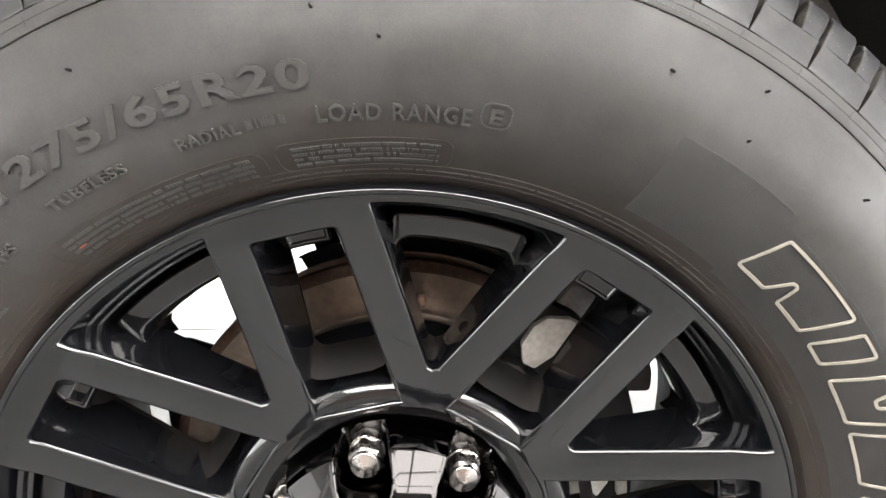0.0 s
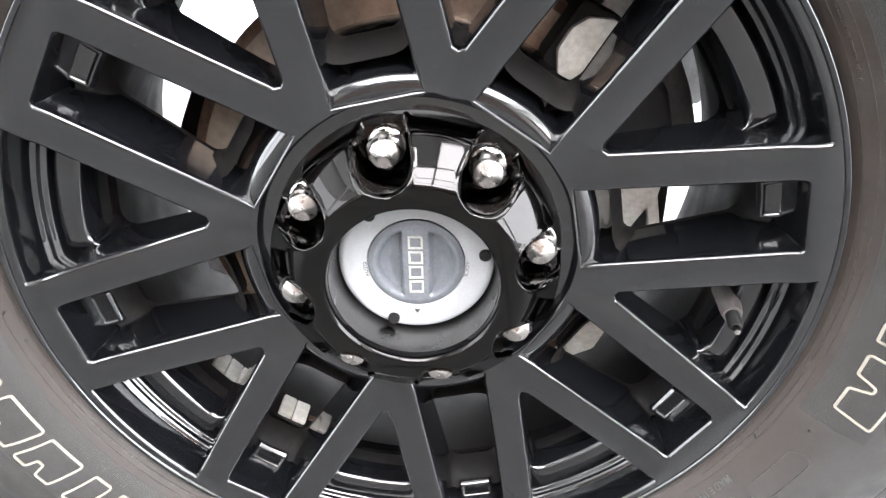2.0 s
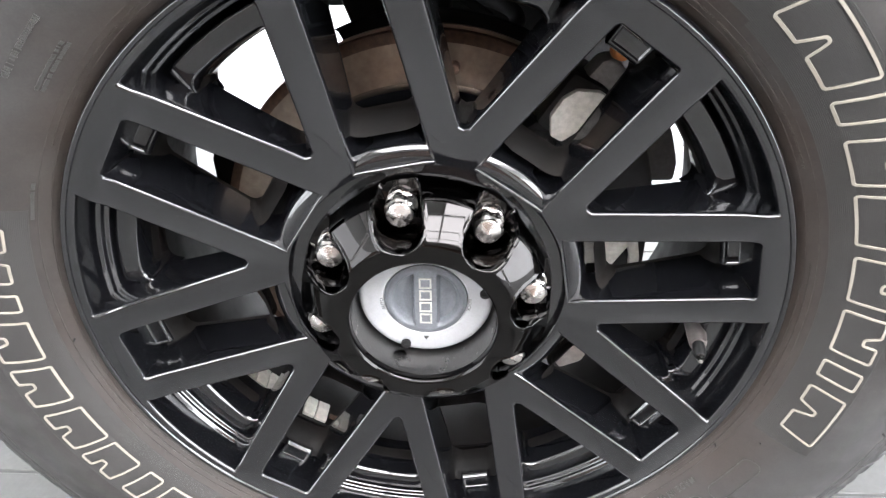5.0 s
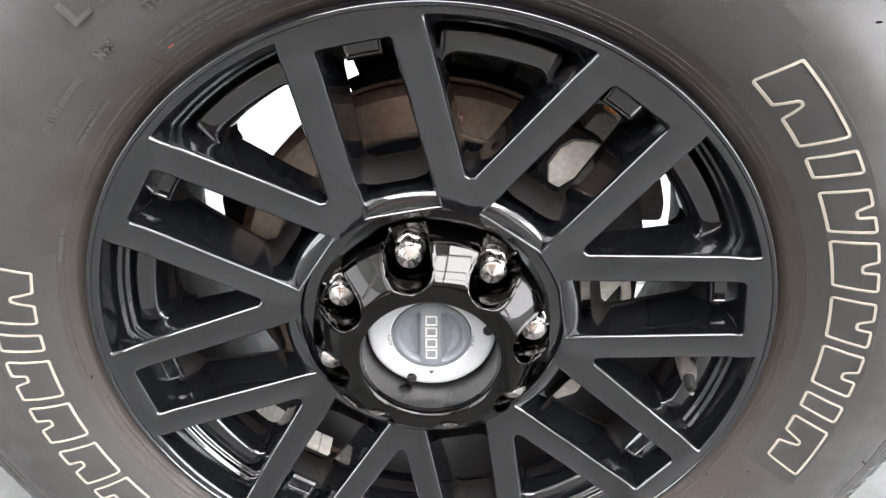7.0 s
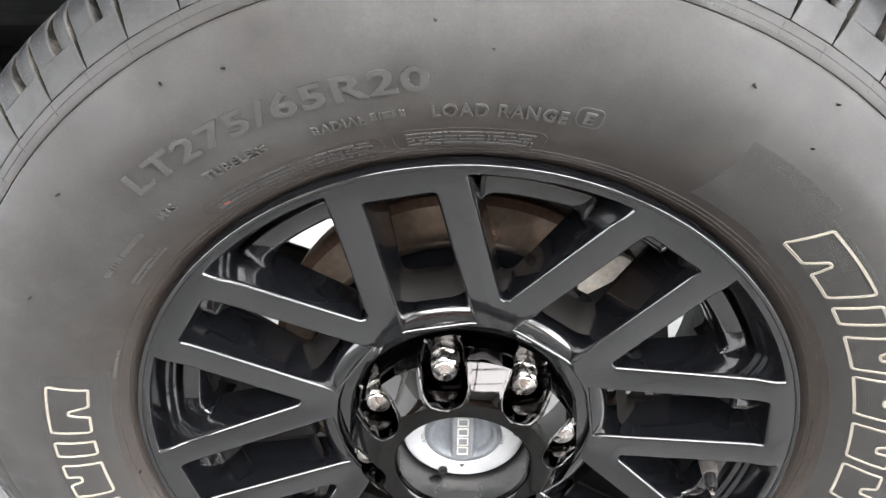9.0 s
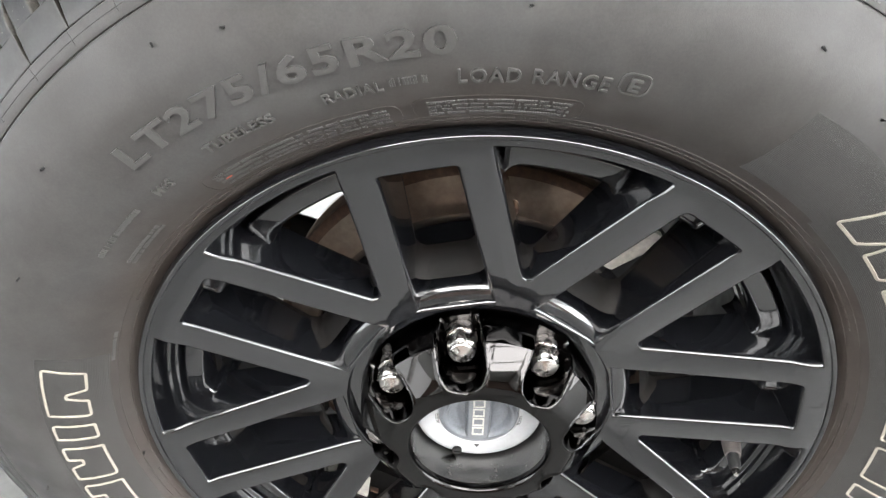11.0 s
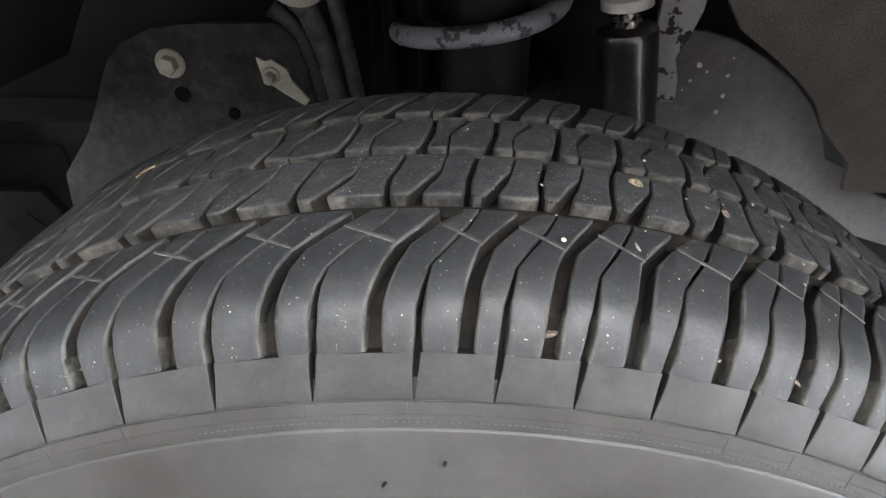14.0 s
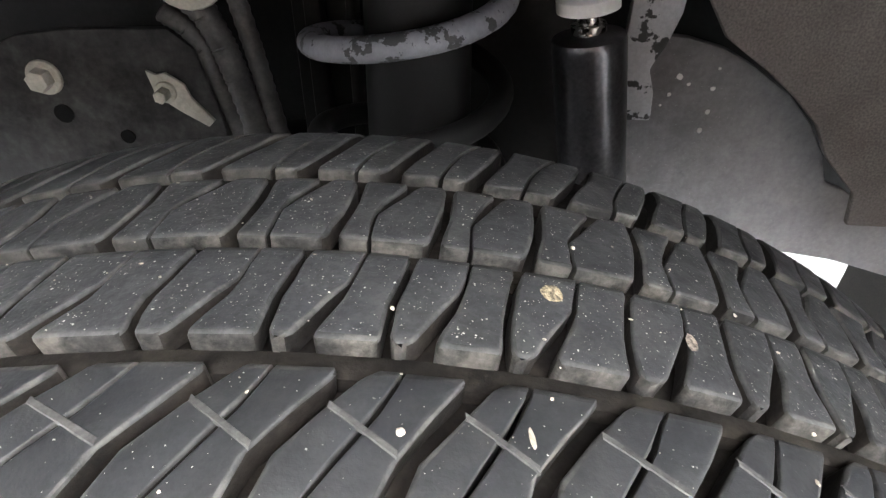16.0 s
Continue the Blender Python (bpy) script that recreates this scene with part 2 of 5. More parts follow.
def thing(name, m, label, category, group="", kind=""):
    ob = new(name)
    ob.empty_display_size = 0.05
    ob.matrix_basis = m
    return tagged(ob, label, category, group, kind)


def revolve(profile, steps=128, a0=0.0, a1=2 * PI):
    """A surface of revolution about the y axis from points (radius, y); angle 0 is up, clockwise as seen from -y."""
    bm = bmesh.new()
    full = abs(a1 - a0 - 2 * PI) < 1e-6
    cols = []
    for i in range(steps if full else steps + 1):
        a = a0 + (a1 - a0) * i / steps
        cols.append([bm.verts.new((r * SIN(a), y, r * COS(a))) for r, y in profile])
    for i in range(steps):
        p, q = cols[i], cols[(i + 1) % len(cols)]
        for j in range(len(profile) - 1):
            bm.faces.new((p[j], q[j], q[j + 1], p[j + 1]))
    return bm


def box(bm, size, m=Matrix(), bevel=0.0, segs=2):
    made = bmesh.ops.create_cube(bm, size=1.0, matrix=m @ Matrix.Diagonal((*size, 1)))
    if bevel:
        vs = set(made["verts"])
        es = [e for e in bm.edges if e.verts[0] in vs and e.verts[1] in vs]
        bmesh.ops.bevel(bm, geom=es, offset=bevel, segments=segs, affect="EDGES", profile=0.5)
    return bm


def cyl(bm, r1, r2, depth, m=Matrix(), n=24, bevel=0.0):
    made = bmesh.ops.create_cone(bm, cap_ends=True, segments=n, radius1=r1, radius2=r2, depth=depth, matrix=m)
    if bevel:
        vs = set(made["verts"])
        es = [e for e in bm.edges if e.verts[0] in vs and e.verts[1] in vs and any(len(f.verts) > 4 for f in e.link_faces)]
        bmesh.ops.bevel(bm, geom=es, offset=bevel, segments=2, affect="EDGES", profile=0.5)
    return bm


def sweep(bm, pts, r, n=12, close=False):
    """A round bar along points."""
    rings = []
    pts = [Vector(p) for p in pts]
    for i, p in enumerate(pts):
        a, b = pts[max(i - 1, 0)], pts[min(i + 1, len(pts) - 1)]
        if close:
            a, b = pts[i - 1], pts[(i + 1) % len(pts)]
        d = (b - a).normalized()
        s = d.cross(Vector((0.12, 0.31, 0.94))).normalized()
        u = d.cross(s)
        rr = r(i / max(1, len(pts) - 1)) if callable(r) else r
        rings.append([bm.verts.new(p + (s * COS(2 * PI * k / n) + u * SIN(2 * PI * k / n)) * rr) for k in range(n)])
    for i in range(len(rings) if close else len(rings) - 1):
        p, q = rings[i], rings[(i + 1) % len(rings)]
        for k in range(n):
            bm.faces.new((p[k], p[(k + 1) % n], q[(k + 1) % n], q[k]))
    if not close:
        bm.faces.new(rings[0][::-1])
        bm.faces.new(rings[-1])
    return bm


def plate(bm, outline, y0, y1, bevel=0.0):
    """A flat plate in the x-z plane from an outline of (x, z), between y0 (front) and y1."""
    f = bm.faces.new([bm.verts.new((x, y0, z)) for x, z in outline])
    made = bmesh.ops.extrude_face_region(bm, geom=[f])
    vs = [g for g in made["geom"] if isinstance(g, bmesh.types.BMVert)]
    bmesh.ops.translate(bm, verts=vs, vec=(0, y1 - y0, 0))
    bmesh.ops.recalc_face_normals(bm, faces=bm.faces)
    if bevel:
        bmesh.ops.bevel(bm, geom=[e for e in bm.edges], offset=bevel, segments=2, affect="EDGES", profile=0.5)
    return bm


def polar(r, a_deg, y=0.0):
    a = radians(a_deg)
    return Vector((r * SIN(a), y, r * COS(a)))


def turned(a_deg):
    """The turn by a_deg clockwise about the axle, as seen from the street side."""
    return Matrix.Rotation(radians(a_deg), 4, "Y")


# ---- the room ----
floor = thing("floor", pose(0, 0, 0), "pale grey tiled showroom floor with thin grey joints", "floor", kind="structure")
bm = bmesh.new()
box(bm, (11.0, 13.6, 0.1), pose(0, -0.05, -0.0512))
part("floor_bed", bm, GROUT, floor, smooth=False)
bm = bmesh.new()
box(bm, (11.2, 0.12, 3.4), pose(0, -6.86, 1.65))
tagged(part("wall_south", bm, BROWN_WALL, smooth=False), "plain brown painted showroom wall", "wall", kind="structure")
# daylight enters at the back; the unseen side openings are added to light the rim's edges
bm = bmesh.new()
for x, z, w, h in ((-4.9, 1.65, 1.4, 3.4), (4.9, 1.65, 1.4, 3.4), (0, 3.05, 8.4, 0.6)):
    box(bm, (w, 0.12, h), pose(x, 6.06, z))
for x in (-1.4, 1.4):
    box(bm, (0.14, 0.12, 2.75), pose(x, 6.06, 1.375))
tagged(part("wall_north", bm, WALL, smooth=False), "unseen white wall with wide openings for the light", "wall", kind="structure")
bm = bmesh.new()
box(bm, (11.0, 0.02, 3.3), pose(0, 6.6, 1.66))
tagged(part("backdrop_north", bm, GLOW_SHEET, smooth=False), "bright overcast daylight behind the open bay", "backdrop", kind="structure")
for name, x in (("wall_west", -2.86), ("wall_east", 2.86)):
    bm = bmesh.new()
    for y, z, w, h in ((-5.9, 1.65, 1.8, 3.4), (5.0, 1.65, 2.0, 3.4), (-0.5, 3.05, 9.0, 0.6)):
        box(bm, (0.16, w, h), pose(x, y, z))
    for y in (-2.0, 1.0):
        box(bm, (0.14, 0.16, 2.75), pose(x, y, 1.375))
    tagged(part(name, bm, WALL, smooth=False), "unseen white wall with wide openings for the light", "wall", kind="structure")
for name, x, light in (("backdrop_west", -5.4, GLOW_SHEET_WEST), ("backdrop_east", 5.4, GLOW_SHEET)):
    bm = bmesh.new()
    box(bm, (0.02, 12.7, 3.3), pose(x, -0.4, 1.66))
    tagged(part(name, bm, light, smooth=False), "added glowing sheet that lights the wheel from the side", "backdrop", kind="structure")
bm = bmesh.new()
box(bm, (11.4, 13.8, 0.12), pose(0, -0.1, 3.42))
tagged(part("ceiling", bm, WHITE, smooth=False), "plain white showroom ceiling", "ceiling", kind="structure")


def ceiling_light(x, y, sx, sy):
    light = thing("ceiling_light", pose(x, y, 3.36), "long white-framed ceiling light panel, switched on", "ceiling light", "ceiling light panels")
    bm = bmesh.new()
    for dx, dy, w, d in ((0, sy / 2, sx + 0.04, 0.04), (0, -sy / 2, sx + 0.04, 0.04), (sx / 2, 0, 0.04, sy - 0.04), (-sx / 2, 0, 0.04, sy - 0.04)):
        box(bm, (w, d, 0.06), pose(dx, dy, -0.03))
    part("frame", bm, WHITE, light, smooth=False)
    bm = bmesh.new()
    box(bm, (sx - 0.04, sy - 0.04, 0.02), pose(0, 0, -0.03))
    part("diffuser", bm, LAMP, light, "glowing white diffuser", smooth=False)


for x, rows_ in ((-0.58, (-2.12, -2.94, -3.76, 1.5, 2.32, 4.2)), (1.92, (-1.3, -2.12, -2.94, -3.76, 1.5, 2.32, 4.2))):
    for y in rows_:
        ceiling_light(x, y, 2.46, 0.80)

# ---- the wheel ----
wheel = thing("wheel", pose(0, 0, H), "black multi-spoke alloy wheel with an all-terrain tyre, on the truck's axle", "wheel")
LUG0 = -11.1                               # angle of the first lug and of the first rectangular window
SIDE = [(0.2620, -0.0060), (0.2690, -0.0195), (0.2735, -0.0255), (0.2790, -0.0312), (0.2850, -0.0372), (0.2930, -0.0440), (0.3020, -0.0500), (0.3130, -0.0550),
        (0.3250, -0.0585), (0.3383, -0.0602), (0.3508, -0.0588), (0.3632, -0.0552), (0.3736, -0.0522), (0.3788, -0.0504), (0.3795, -0.0500), (0.3800, -0.0489), (0.3805, -0.0496), (0.3812, -0.0496),
        (0.3850, -0.0483), (0.3885, -0.0470), (0.3902, -0.0464), (0.3975, -0.0427), (0.4058, -0.0380), (0.4120, -0.0350)]
MID = 0.0700                               # the tyre's middle plane


def side_y(r):
    return float(np.interp(r, [p[0] for p in SIDE], [p[1] for p in SIDE]))


def side_point(r, a_deg, proud=0.0):
    dy = (side_y(r + 0.002) - side_y(r - 0.002)) / 0.004
    n = Vector((dy, -1.0)).normalized()
    return polar(r + n[0] * proud, a_deg, side_y(r) + n[1] * proud)


def crown(y):
    """Radius of the worn tread's surface at depth y."""
    u = abs(y - MID) / 0.100
    return 0.4318 - 0.0018 * u ** 2 - 0.0060 * max(0.0, u - 0.9) / 0.1


def sag(co):
    """The tyre stands flat on the floor under the truck's weight."""
    low = -H + 0.0006
    if co.z < low:
        co.z = low + (co.z - low) * 0.02
    return co


front = SIDE[:-3] + [(0.3909, -0.0437), (0.4016, -0.0322), (0.4090, -0.0270), (0.4140, -0.0215), (0.4178, -0.0097), (0.4209, 0.0250), (0.4216, 0.0545), (0.4219, MID)]
loop = front + [(r, 2 * MID - y) for r, y in front[-2::-1]]
bm = revolve(loop, 256)
for v in bm.verts:
    sag(v.co)
tyre = part("tyre", bm, RUBBER, wheel, "dark grey worn rubber tyre with raised sidewall lettering", angle=50)

# ---- the rim ----
from mathutils import geometry

FACE_IN, FACE_OUT = 0.113, 0.2648


def face_y(x, z):
    """The dished front face: flat along each pair of spokes, running out into the ring."""
    r = math.hypot(x, z)
    a = (math.degrees(math.atan2(x, z)) - LUG0 + 22.5) % 45 - 22.5
    u = r * COS(radians(a))
    y = -0.245 * (u - 0.1354)
    off = min(1.0, abs(abs(r * SIN(radians(a))) - 0.0376) / 0.0100)
    y += 0.0007 * off * off
    w = min(1.0, max(0.0, (r - 0.238) / 0.022))
    w = w * w * (3 - 2 * w)
    return y * (1 - w) + w * -0.0300


def rounded(corners, radii, step=0.006):
    """A closed outline with round corners, from (x, z) corners in order."""
    out = []
    k = len(corners)
    for i in range(k):
        p, a, b = Vector(corners[i]), Vector(corners[i - 1]), Vector(corners[(i + 1) % k])
        r = radii[i]
        if r <= 0:
            out.append(p)
            continue
        d1, d2 = (a - p).normalized(), (b - p).normalized()
        half = d1.angle(d2) / 2
        t = min(r / math.tan(half), (a - p).length * 0.45, (b - p).length * 0.45)
        r = t * math.tan(half)
        c = p + (d1 + d2).normalized() * (r / SIN(half))
        s, e = p + d1 * t - c, p + d2 * t - c
        for j in range(5):
            q = s.lerp(e, j / 4)
            out.append(c + q.normalized() * r)
    fine = []
    for i, p in enumerate(out):
        q = out[(i + 1) % len(out)]
        m = max(1, int((q - p).length / step))
        fine += [p.lerp(q, j / m) for j in range(m)]
    return fine


def inset(loop, d):
    """The outline moved inwards by d (the outline runs clockwise or not; its own sense is used)."""
    area = sum(a.x * b.y - b.x * a.y for a, b in zip(loop, loop[1:] + loop[:1]))
    s = 1 if area > 0 else -1
    out = []
    for i, p in enumerate(loop):
        t = (loop[(i + 1) % len(loop)] - loop[i - 1]).normalized()
        out.append(p + Vector((-t.y, t.x)) * (s * d))
    return out


def rot2(p, a_deg):
    a = radians(a_deg)
    return Vector((p[0] * COS(a) + p[1] * SIN(a), -p[0] * SIN(a) + p[1] * COS(a)))


def spoke_in(u):
    """A spoke's side towards its slot, at a distance u from the axle."""
    return 0.0310 - 0.032 * (u - 0.118)


def spoke_out(u):
    """A spoke's side towards the triangular window."""
    return 0.0510 - 0.0488 * (u - 0.1232)


slot = rounded([(-spoke_in(0.111), 0.111), (spoke_in(0.111), 0.111), (spoke_in(0.2490), 0.2490), (-spoke_in(0.2490), 0.2490)], [0, 0, 0.0055, 0.0055])
VEE_R = 0.2622
half_a = 12.75
arc = [tuple(rot2((0, VEE_R), half_a * (1 - 2 * i / 8))) for i in range(9)]
vee = rounded([(0, 0.1333)] + arc[:], [0.0066, 0.003] + [0] * 7 + [0.003])
windows = []
for k in range(8):
    windows.append(([rot2(p, LUG0 + 45 * k) for p in slot], "slot", LUG0 + 45 * k))
    windows.append(([rot2(p, LUG0 + 22.5 + 45 * k) for p in vee], "vee", LUG0 + 22.5 + 45 * k))

verts, edges = [], []


def add_loop(pts):
    i0 = len(verts)
    verts.extend(Vector((p[0], p[1])) for p in pts)
    edges.extend((i0 + i, i0 + (i + 1) % len(pts)) for i in range(len(pts)))


for loop_, kind_, a_ in windows:
    add_loop(loop_)
for r, n_ in ((FACE_IN, 96), (FACE_OUT, 192)):
    add_loop([(r * SIN(2 * PI * i / n_), r * COS(2 * PI * i / n_)) for i in range(n_)])


def inside(p, poly):
    hit, j = False, len(poly) - 1
    for i in range(len(poly)):
        a, b = poly[i], poly[j]
        if (a.y > p.y) != (b.y > p.y) and p.x < (b.x - a.x) * (p.y - a.y) / (b.y - a.y) + a.x:
            hit = not hit
        j = i
    return hit


for i in range(-44, 45):
    for j in range(-44, 45):
        p = Vector((i * 0.006 + 0.003 * (j % 2), j * 0.006))
        if FACE_IN + 0.003 < p.length < FACE_OUT - 0.003:
            a = math.degrees(math.atan2(p.x, p.y)) - LUG0
            q = rot2(p, -(math.floor((a + 22.5) / 45) * 45 + LUG0))
            b = abs(q.x)
            near_v = rot2(q, 22.5 if q.x < 0 else -22.5)
            free = spoke_in(q.y) + 0.003 < b < spoke_out(q.y) - 0.003 and q.y > 0.113 or q.y > 0.2535 and p.length < 0.259
            if free and not inside(near_v, vee):
                verts.append(p)
cv, ce, cf, _, _, _ = geometry.delaunay_2d_cdt(verts, edges, [], 0, 1e-6)
bm = bmesh.new()
bv = [bm.verts.new((p.x, face_y(p.x, p.y), p.y)) for p in cv]
polys = [w[0] for w in windows]
boxes = [(min(p.x for p in w), max(p.x for p in w), min(p.y for p in w), max(p.y for p in w)) for w in polys]
for f in cf:
    c = sum((cv[i] for i in f), Vector((0, 0))) / len(f)
    if not FACE_IN - 0.0002 < c.length < FACE_OUT + 0.0002:
        continue
    if any(b[0] < c.x < b[1] and b[2] < c.y < b[3] and inside(c, w) for w, b in zip(polys, boxes)):
        continue
    bm.faces.new([bv[i] for i in f])
bmesh.ops.delete(bm, geom=[v for v in bm.verts if not v.link_faces], context="VERTS")
for loop_, kind_, a_ in windows:
    levels = [(0.0, 0.0), (0.0007, 0.0001), (0.0016, 0.0005), (0.0024, 0.0013), (0.0030, 0.0025), (0.0033, 0.0042), (0.0036, 0.0085), (0.0044, 0.015), (0.0053, -0.028), (0.0060, -0.036)]     # a minus sign marks a depth from the axle's plane
    if kind_ == "vee":
        levels[-2:] = [(0.0046, -0.020), (0.0052, -0.030)]
    rings = []
    for d, down in levels:
        ring = []
        for p, q in zip(loop_, inset(loop_, d)):
            edge = p.length > 0.2600 and kind_ == "vee"
            y = face_y(p.x, p.y) + (min(abs(down), 0.032) if edge else down)
            ring.append(bm.verts.new((q.x, -down if down < 0 and not edge else y, q.y)))
        rings.append(ring)
    for a, b in zip(rings, rings[1:]):
        for i in range(len(a)):
            j = (i + 1) % len(a)
            bm.faces.new((a[i], a[j], b[j], b[i]))
bmesh.ops.remove_doubles(bm, verts=bm.verts, dist=0.00005)
bmesh.ops.recalc_face_normals(bm, faces=bm.faces)
rim = part("rim", bm, GLOSS, wheel, "gloss black painted alloy rim with paired spokes", angle=30)
wn = rim.modifiers.new("normals", "WEIGHTED_NORMAL")
wn.keep_sharp = True


def soften(profile, r, segs=4):
    """The same profile with every corner rounded."""
    pts = [Vector(p) for p in profile]
    out = [tuple(pts[0])]
    for a, p, b in zip(pts, pts[1:], pts[2:]):
        t = min(r, (a - p).length * 0.45, (b - p).length * 0.45)
        s, e = p + (a - p).normalized() * t, p + (b - p).normalized() * t
        for i in range(segs + 1):
            u = i / segs
            out.append(tuple(s * (1 - u) ** 2 + p * (2 * u * (1 - u)) + e * u * u))
    return out + [tuple(pts[-1])]


# outer lip and barrel
bm = revolve(soften([(0.2640, -0.0288), (0.2650, -0.0316), (0.2676, -0.0322), (0.2704, -0.0276), (0.2704, -0.0235), (0.2680, -0.0170), (0.2640, -0.012)], 0.0020, 5), 192)
part("rim_lip", bm, GLOSS, rim)
bm = revolve(soften([(0.2640, -0.0285), (0.2618, -0.0100), (0.2586, -0.0075), (0.2579, -0.0048), (0.2546, -0.0020), (0.2538, 0.0010), (0.2508, 0.0032), (0.2478, 0.0185), (0.2400, 0.0245), (0.2370, 0.050)], 0.0012), 192)
part("ledge_ring", bm, GLOSS, rim, "gloss black stepped ledges inside the rim")
bm = revolve([(0.2372, 0.048), (0.2368, 0.053), (0.2378, 0.075), (0.2405, 0.10), (0.2440, 0.13), (0.2495, 0.16), (0.2560, 0.19), (0.2620, 0.207), (0.2690, 0.212), (0.2705, 0.205)], 192)
part("barrel", bm, BARREL, rim, "satin black inner barrel")
# the collar round the hub, seen at the inner end of every slot
bm = revolve([(0.1105, 0.030), (0.1110, 0.0135), (0.1116, 0.0108), (0.1130, 0.0095), (0.1150, 0.0088), (0.1180, 0.0088), (0.1215, 0.0096), (0.1250, 0.0112), (0.1278, 0.0140), (0.1298, 0.0190), (0.1335, 0.0320), (0.1420, 0.0480), (0.1500, 0.0620), (0.1525, 0.0740), (0.1500, 0.0800)], 128)
part("hub_collar", bm, GLOSS, rim)
# behind the spokes every opening narrows to rounded corners
back_slot = rounded([(-spoke_in(0.149) + 0.0056, 0.149), (spoke_in(0.149) - 0.0056, 0.149), (spoke_in(0.2330) - 0.0056, 0.2330), (0.0056 - spoke_in(0.2330), 0.2330)], [0.009, 0.010, 0.012, 0.012])
back_arc = [tuple(rot2((0, 0.2280), 10.9 * (1 - 2 * i / 6))) for i in range(7)]
back_vee = rounded([(0, 0.1440)] + back_arc, [0.008, 0.013] + [0] * 5 + [0.013])
for outline_, first, depth in ((back_slot, LUG0, 0.0360), (back_vee, LUG0 + 22.5, 0.0300)):
    bm = bmesh.new()
    rings = [[bm.verts.new((q.x, depth + y, q.y)) for q in inset(outline_, -d)] for d, y in ((0.0125, -0.023), (0.0065, -0.016), (0.0028, -0.0095), (0.0008, -0.0045), (0.0, 0.0), (0.0, 0.005), (0.004, 0.006))]
    for a, b in zip(rings, rings[1:]):
        for i in range(len(a)):
            j = (i + 1) % len(a)
            bm.faces.new((a[i], a[j], b[j], b[i]))
    bmesh.ops.recalc_face_normals(bm, faces=bm.faces)
    web = part("spoke_web", bm, BARREL, rim, "rounded back edge of the spokes", at=turned(first))
    for k in range(1, 8):
        clone(web, turned(first + 45 * k))
# ribs behind the ledges
for k in range(16):
    vee_ = k % 2
    bm = bmesh.new()
    half = 10.0 if vee_ else 3.4
    prof = [(0.2475, 0.046), (0.2472, 0.0055), (0.2462, 0.0028), (0.2325, 0.0050), (0.2303, 0.0084), (0.2275, 0.046)]
    if not vee_:                               # the small pads have a sunken top and taper away behind
        prof = prof[:3] + [(0.2446, 0.0029), (0.2436, 0.0042), (0.2347, 0.0057), (0.2337, 0.0048)] + prof[3:5] + [(0.2400, 0.0185)]
    last = len(prof) - 1
    cols = []
    for i in range(25):
        a = -half + 2 * half * i / 24
        e = 0.0016 if i in (0, 24) else 0.0
        grow = 0.013 - math.sqrt(max(0.0, 0.013 ** 2 - max(0.0, 0.013 - radians(half - abs(a)) * 0.235) ** 2)) if vee_ else 0.0
        cols.append([bm.verts.new(polar(r - e * (1 if j in (1, 2) else -1 if j in (last - 2, last - 1) else 0) - (grow if j > 2 else 0), a * (1 + 0.05 * (j in (0, last))), y + e - (0.0011 if j in (4, 5) and last > 5 and i in (0, 1, 2, 22, 23, 24) else 0.0))) for j, (r, y) in enumerate(prof)])
    for p, q in zip(cols, cols[1:]):
        for j in range(len(prof) - 1):
            bm.faces.new((p[j], q[j], q[j + 1], p[j + 1]))
    bm.faces.new(cols[0])
    bm.faces.new(cols[-1][::-1])
    bmesh.ops.recalc_face_normals(bm, faces=bm.faces)
    sharp = [e for e in bm.edges if len(e.link_faces) == 2 and e.calc_face_angle(0) > 0.5]
    bmesh.ops.bevel(bm, geom=sharp, offset=0.0015 if vee_ else 0.0006, segments=3, affect="EDGES", profile=0.5)
    part("ledge_block", bm, GLOSS, rim, at=turned(LUG0 + 22.5 * k), angle=40)

# ---- hub cap: a domed black-chrome cap with a pocket for every lug ----
OPEN_R = 0.0565


def smooth01(x):
    x = min(1.0, max(0.0, x))
    return x * x * (3 - 2 * x)


def cap_y(r, a_deg):
    """Front surface of the cap; pockets open outwards round the lugs."""
    a = (a_deg - LUG0 + 22.5) % 45 - 22.5
    x, u = r * SIN(radians(a)), r * COS(radians(a))
    top = -0.0380 + 0.022 * max(0.0, (r - 0.071) / 0.026) ** 1.25 + 0.030 * smooth01((r - 0.0965) / 0.0075)
    if r < 0.0605:
        top += 0.0013 * (1 - smooth01((r - OPEN_R) / 0.0018))
    # distance inside the U-shaped pocket
    cu = 0.0845
    w = 0.0168 + 0.10 * max(0.0, u - cu)
    d = w - (math.hypot(x, u - cu) if u < cu else abs(x))
    deep = 0.0070 + 0.003 * smooth01((u - 0.08) / 0.02)
    s = smooth01((d + 0.0012) / 0.0060)
    top -= 0.0010 * math.exp(-((d + 0.0022) / 0.0009) ** 2) * smooth01((0.1 - u) / 0.012)
    return top + (deep - top) * s if deep > top else top


radii = [OPEN_R + 0.0006 * i for i in range(6)] + list(np.linspace(0.0602, 0.1040, 66))
bm = bmesh.new()
NA = 8 * 56
cols = []
for i in range(NA):
    a = LUG0 + 360.0 * i / NA
    col = [bm.verts.new(polar(OPEN_R - 0.0012, a, 0.012)), bm.verts.new(polar(OPEN_R - 0.0006, a, -0.0335))]
    col += [bm.verts.new(polar(r, a, cap_y(r, a))) for r in radii]
    col += [bm.verts.new(polar(0.1043, a, 0.022))]
    cols.append(col)
for i in range(NA):
    p, q = cols[i], cols[(i + 1) % NA]
    for j in range(len(p) - 1):
        bm.faces.new((p[j], q[j], q[j + 1], p[j + 1]))
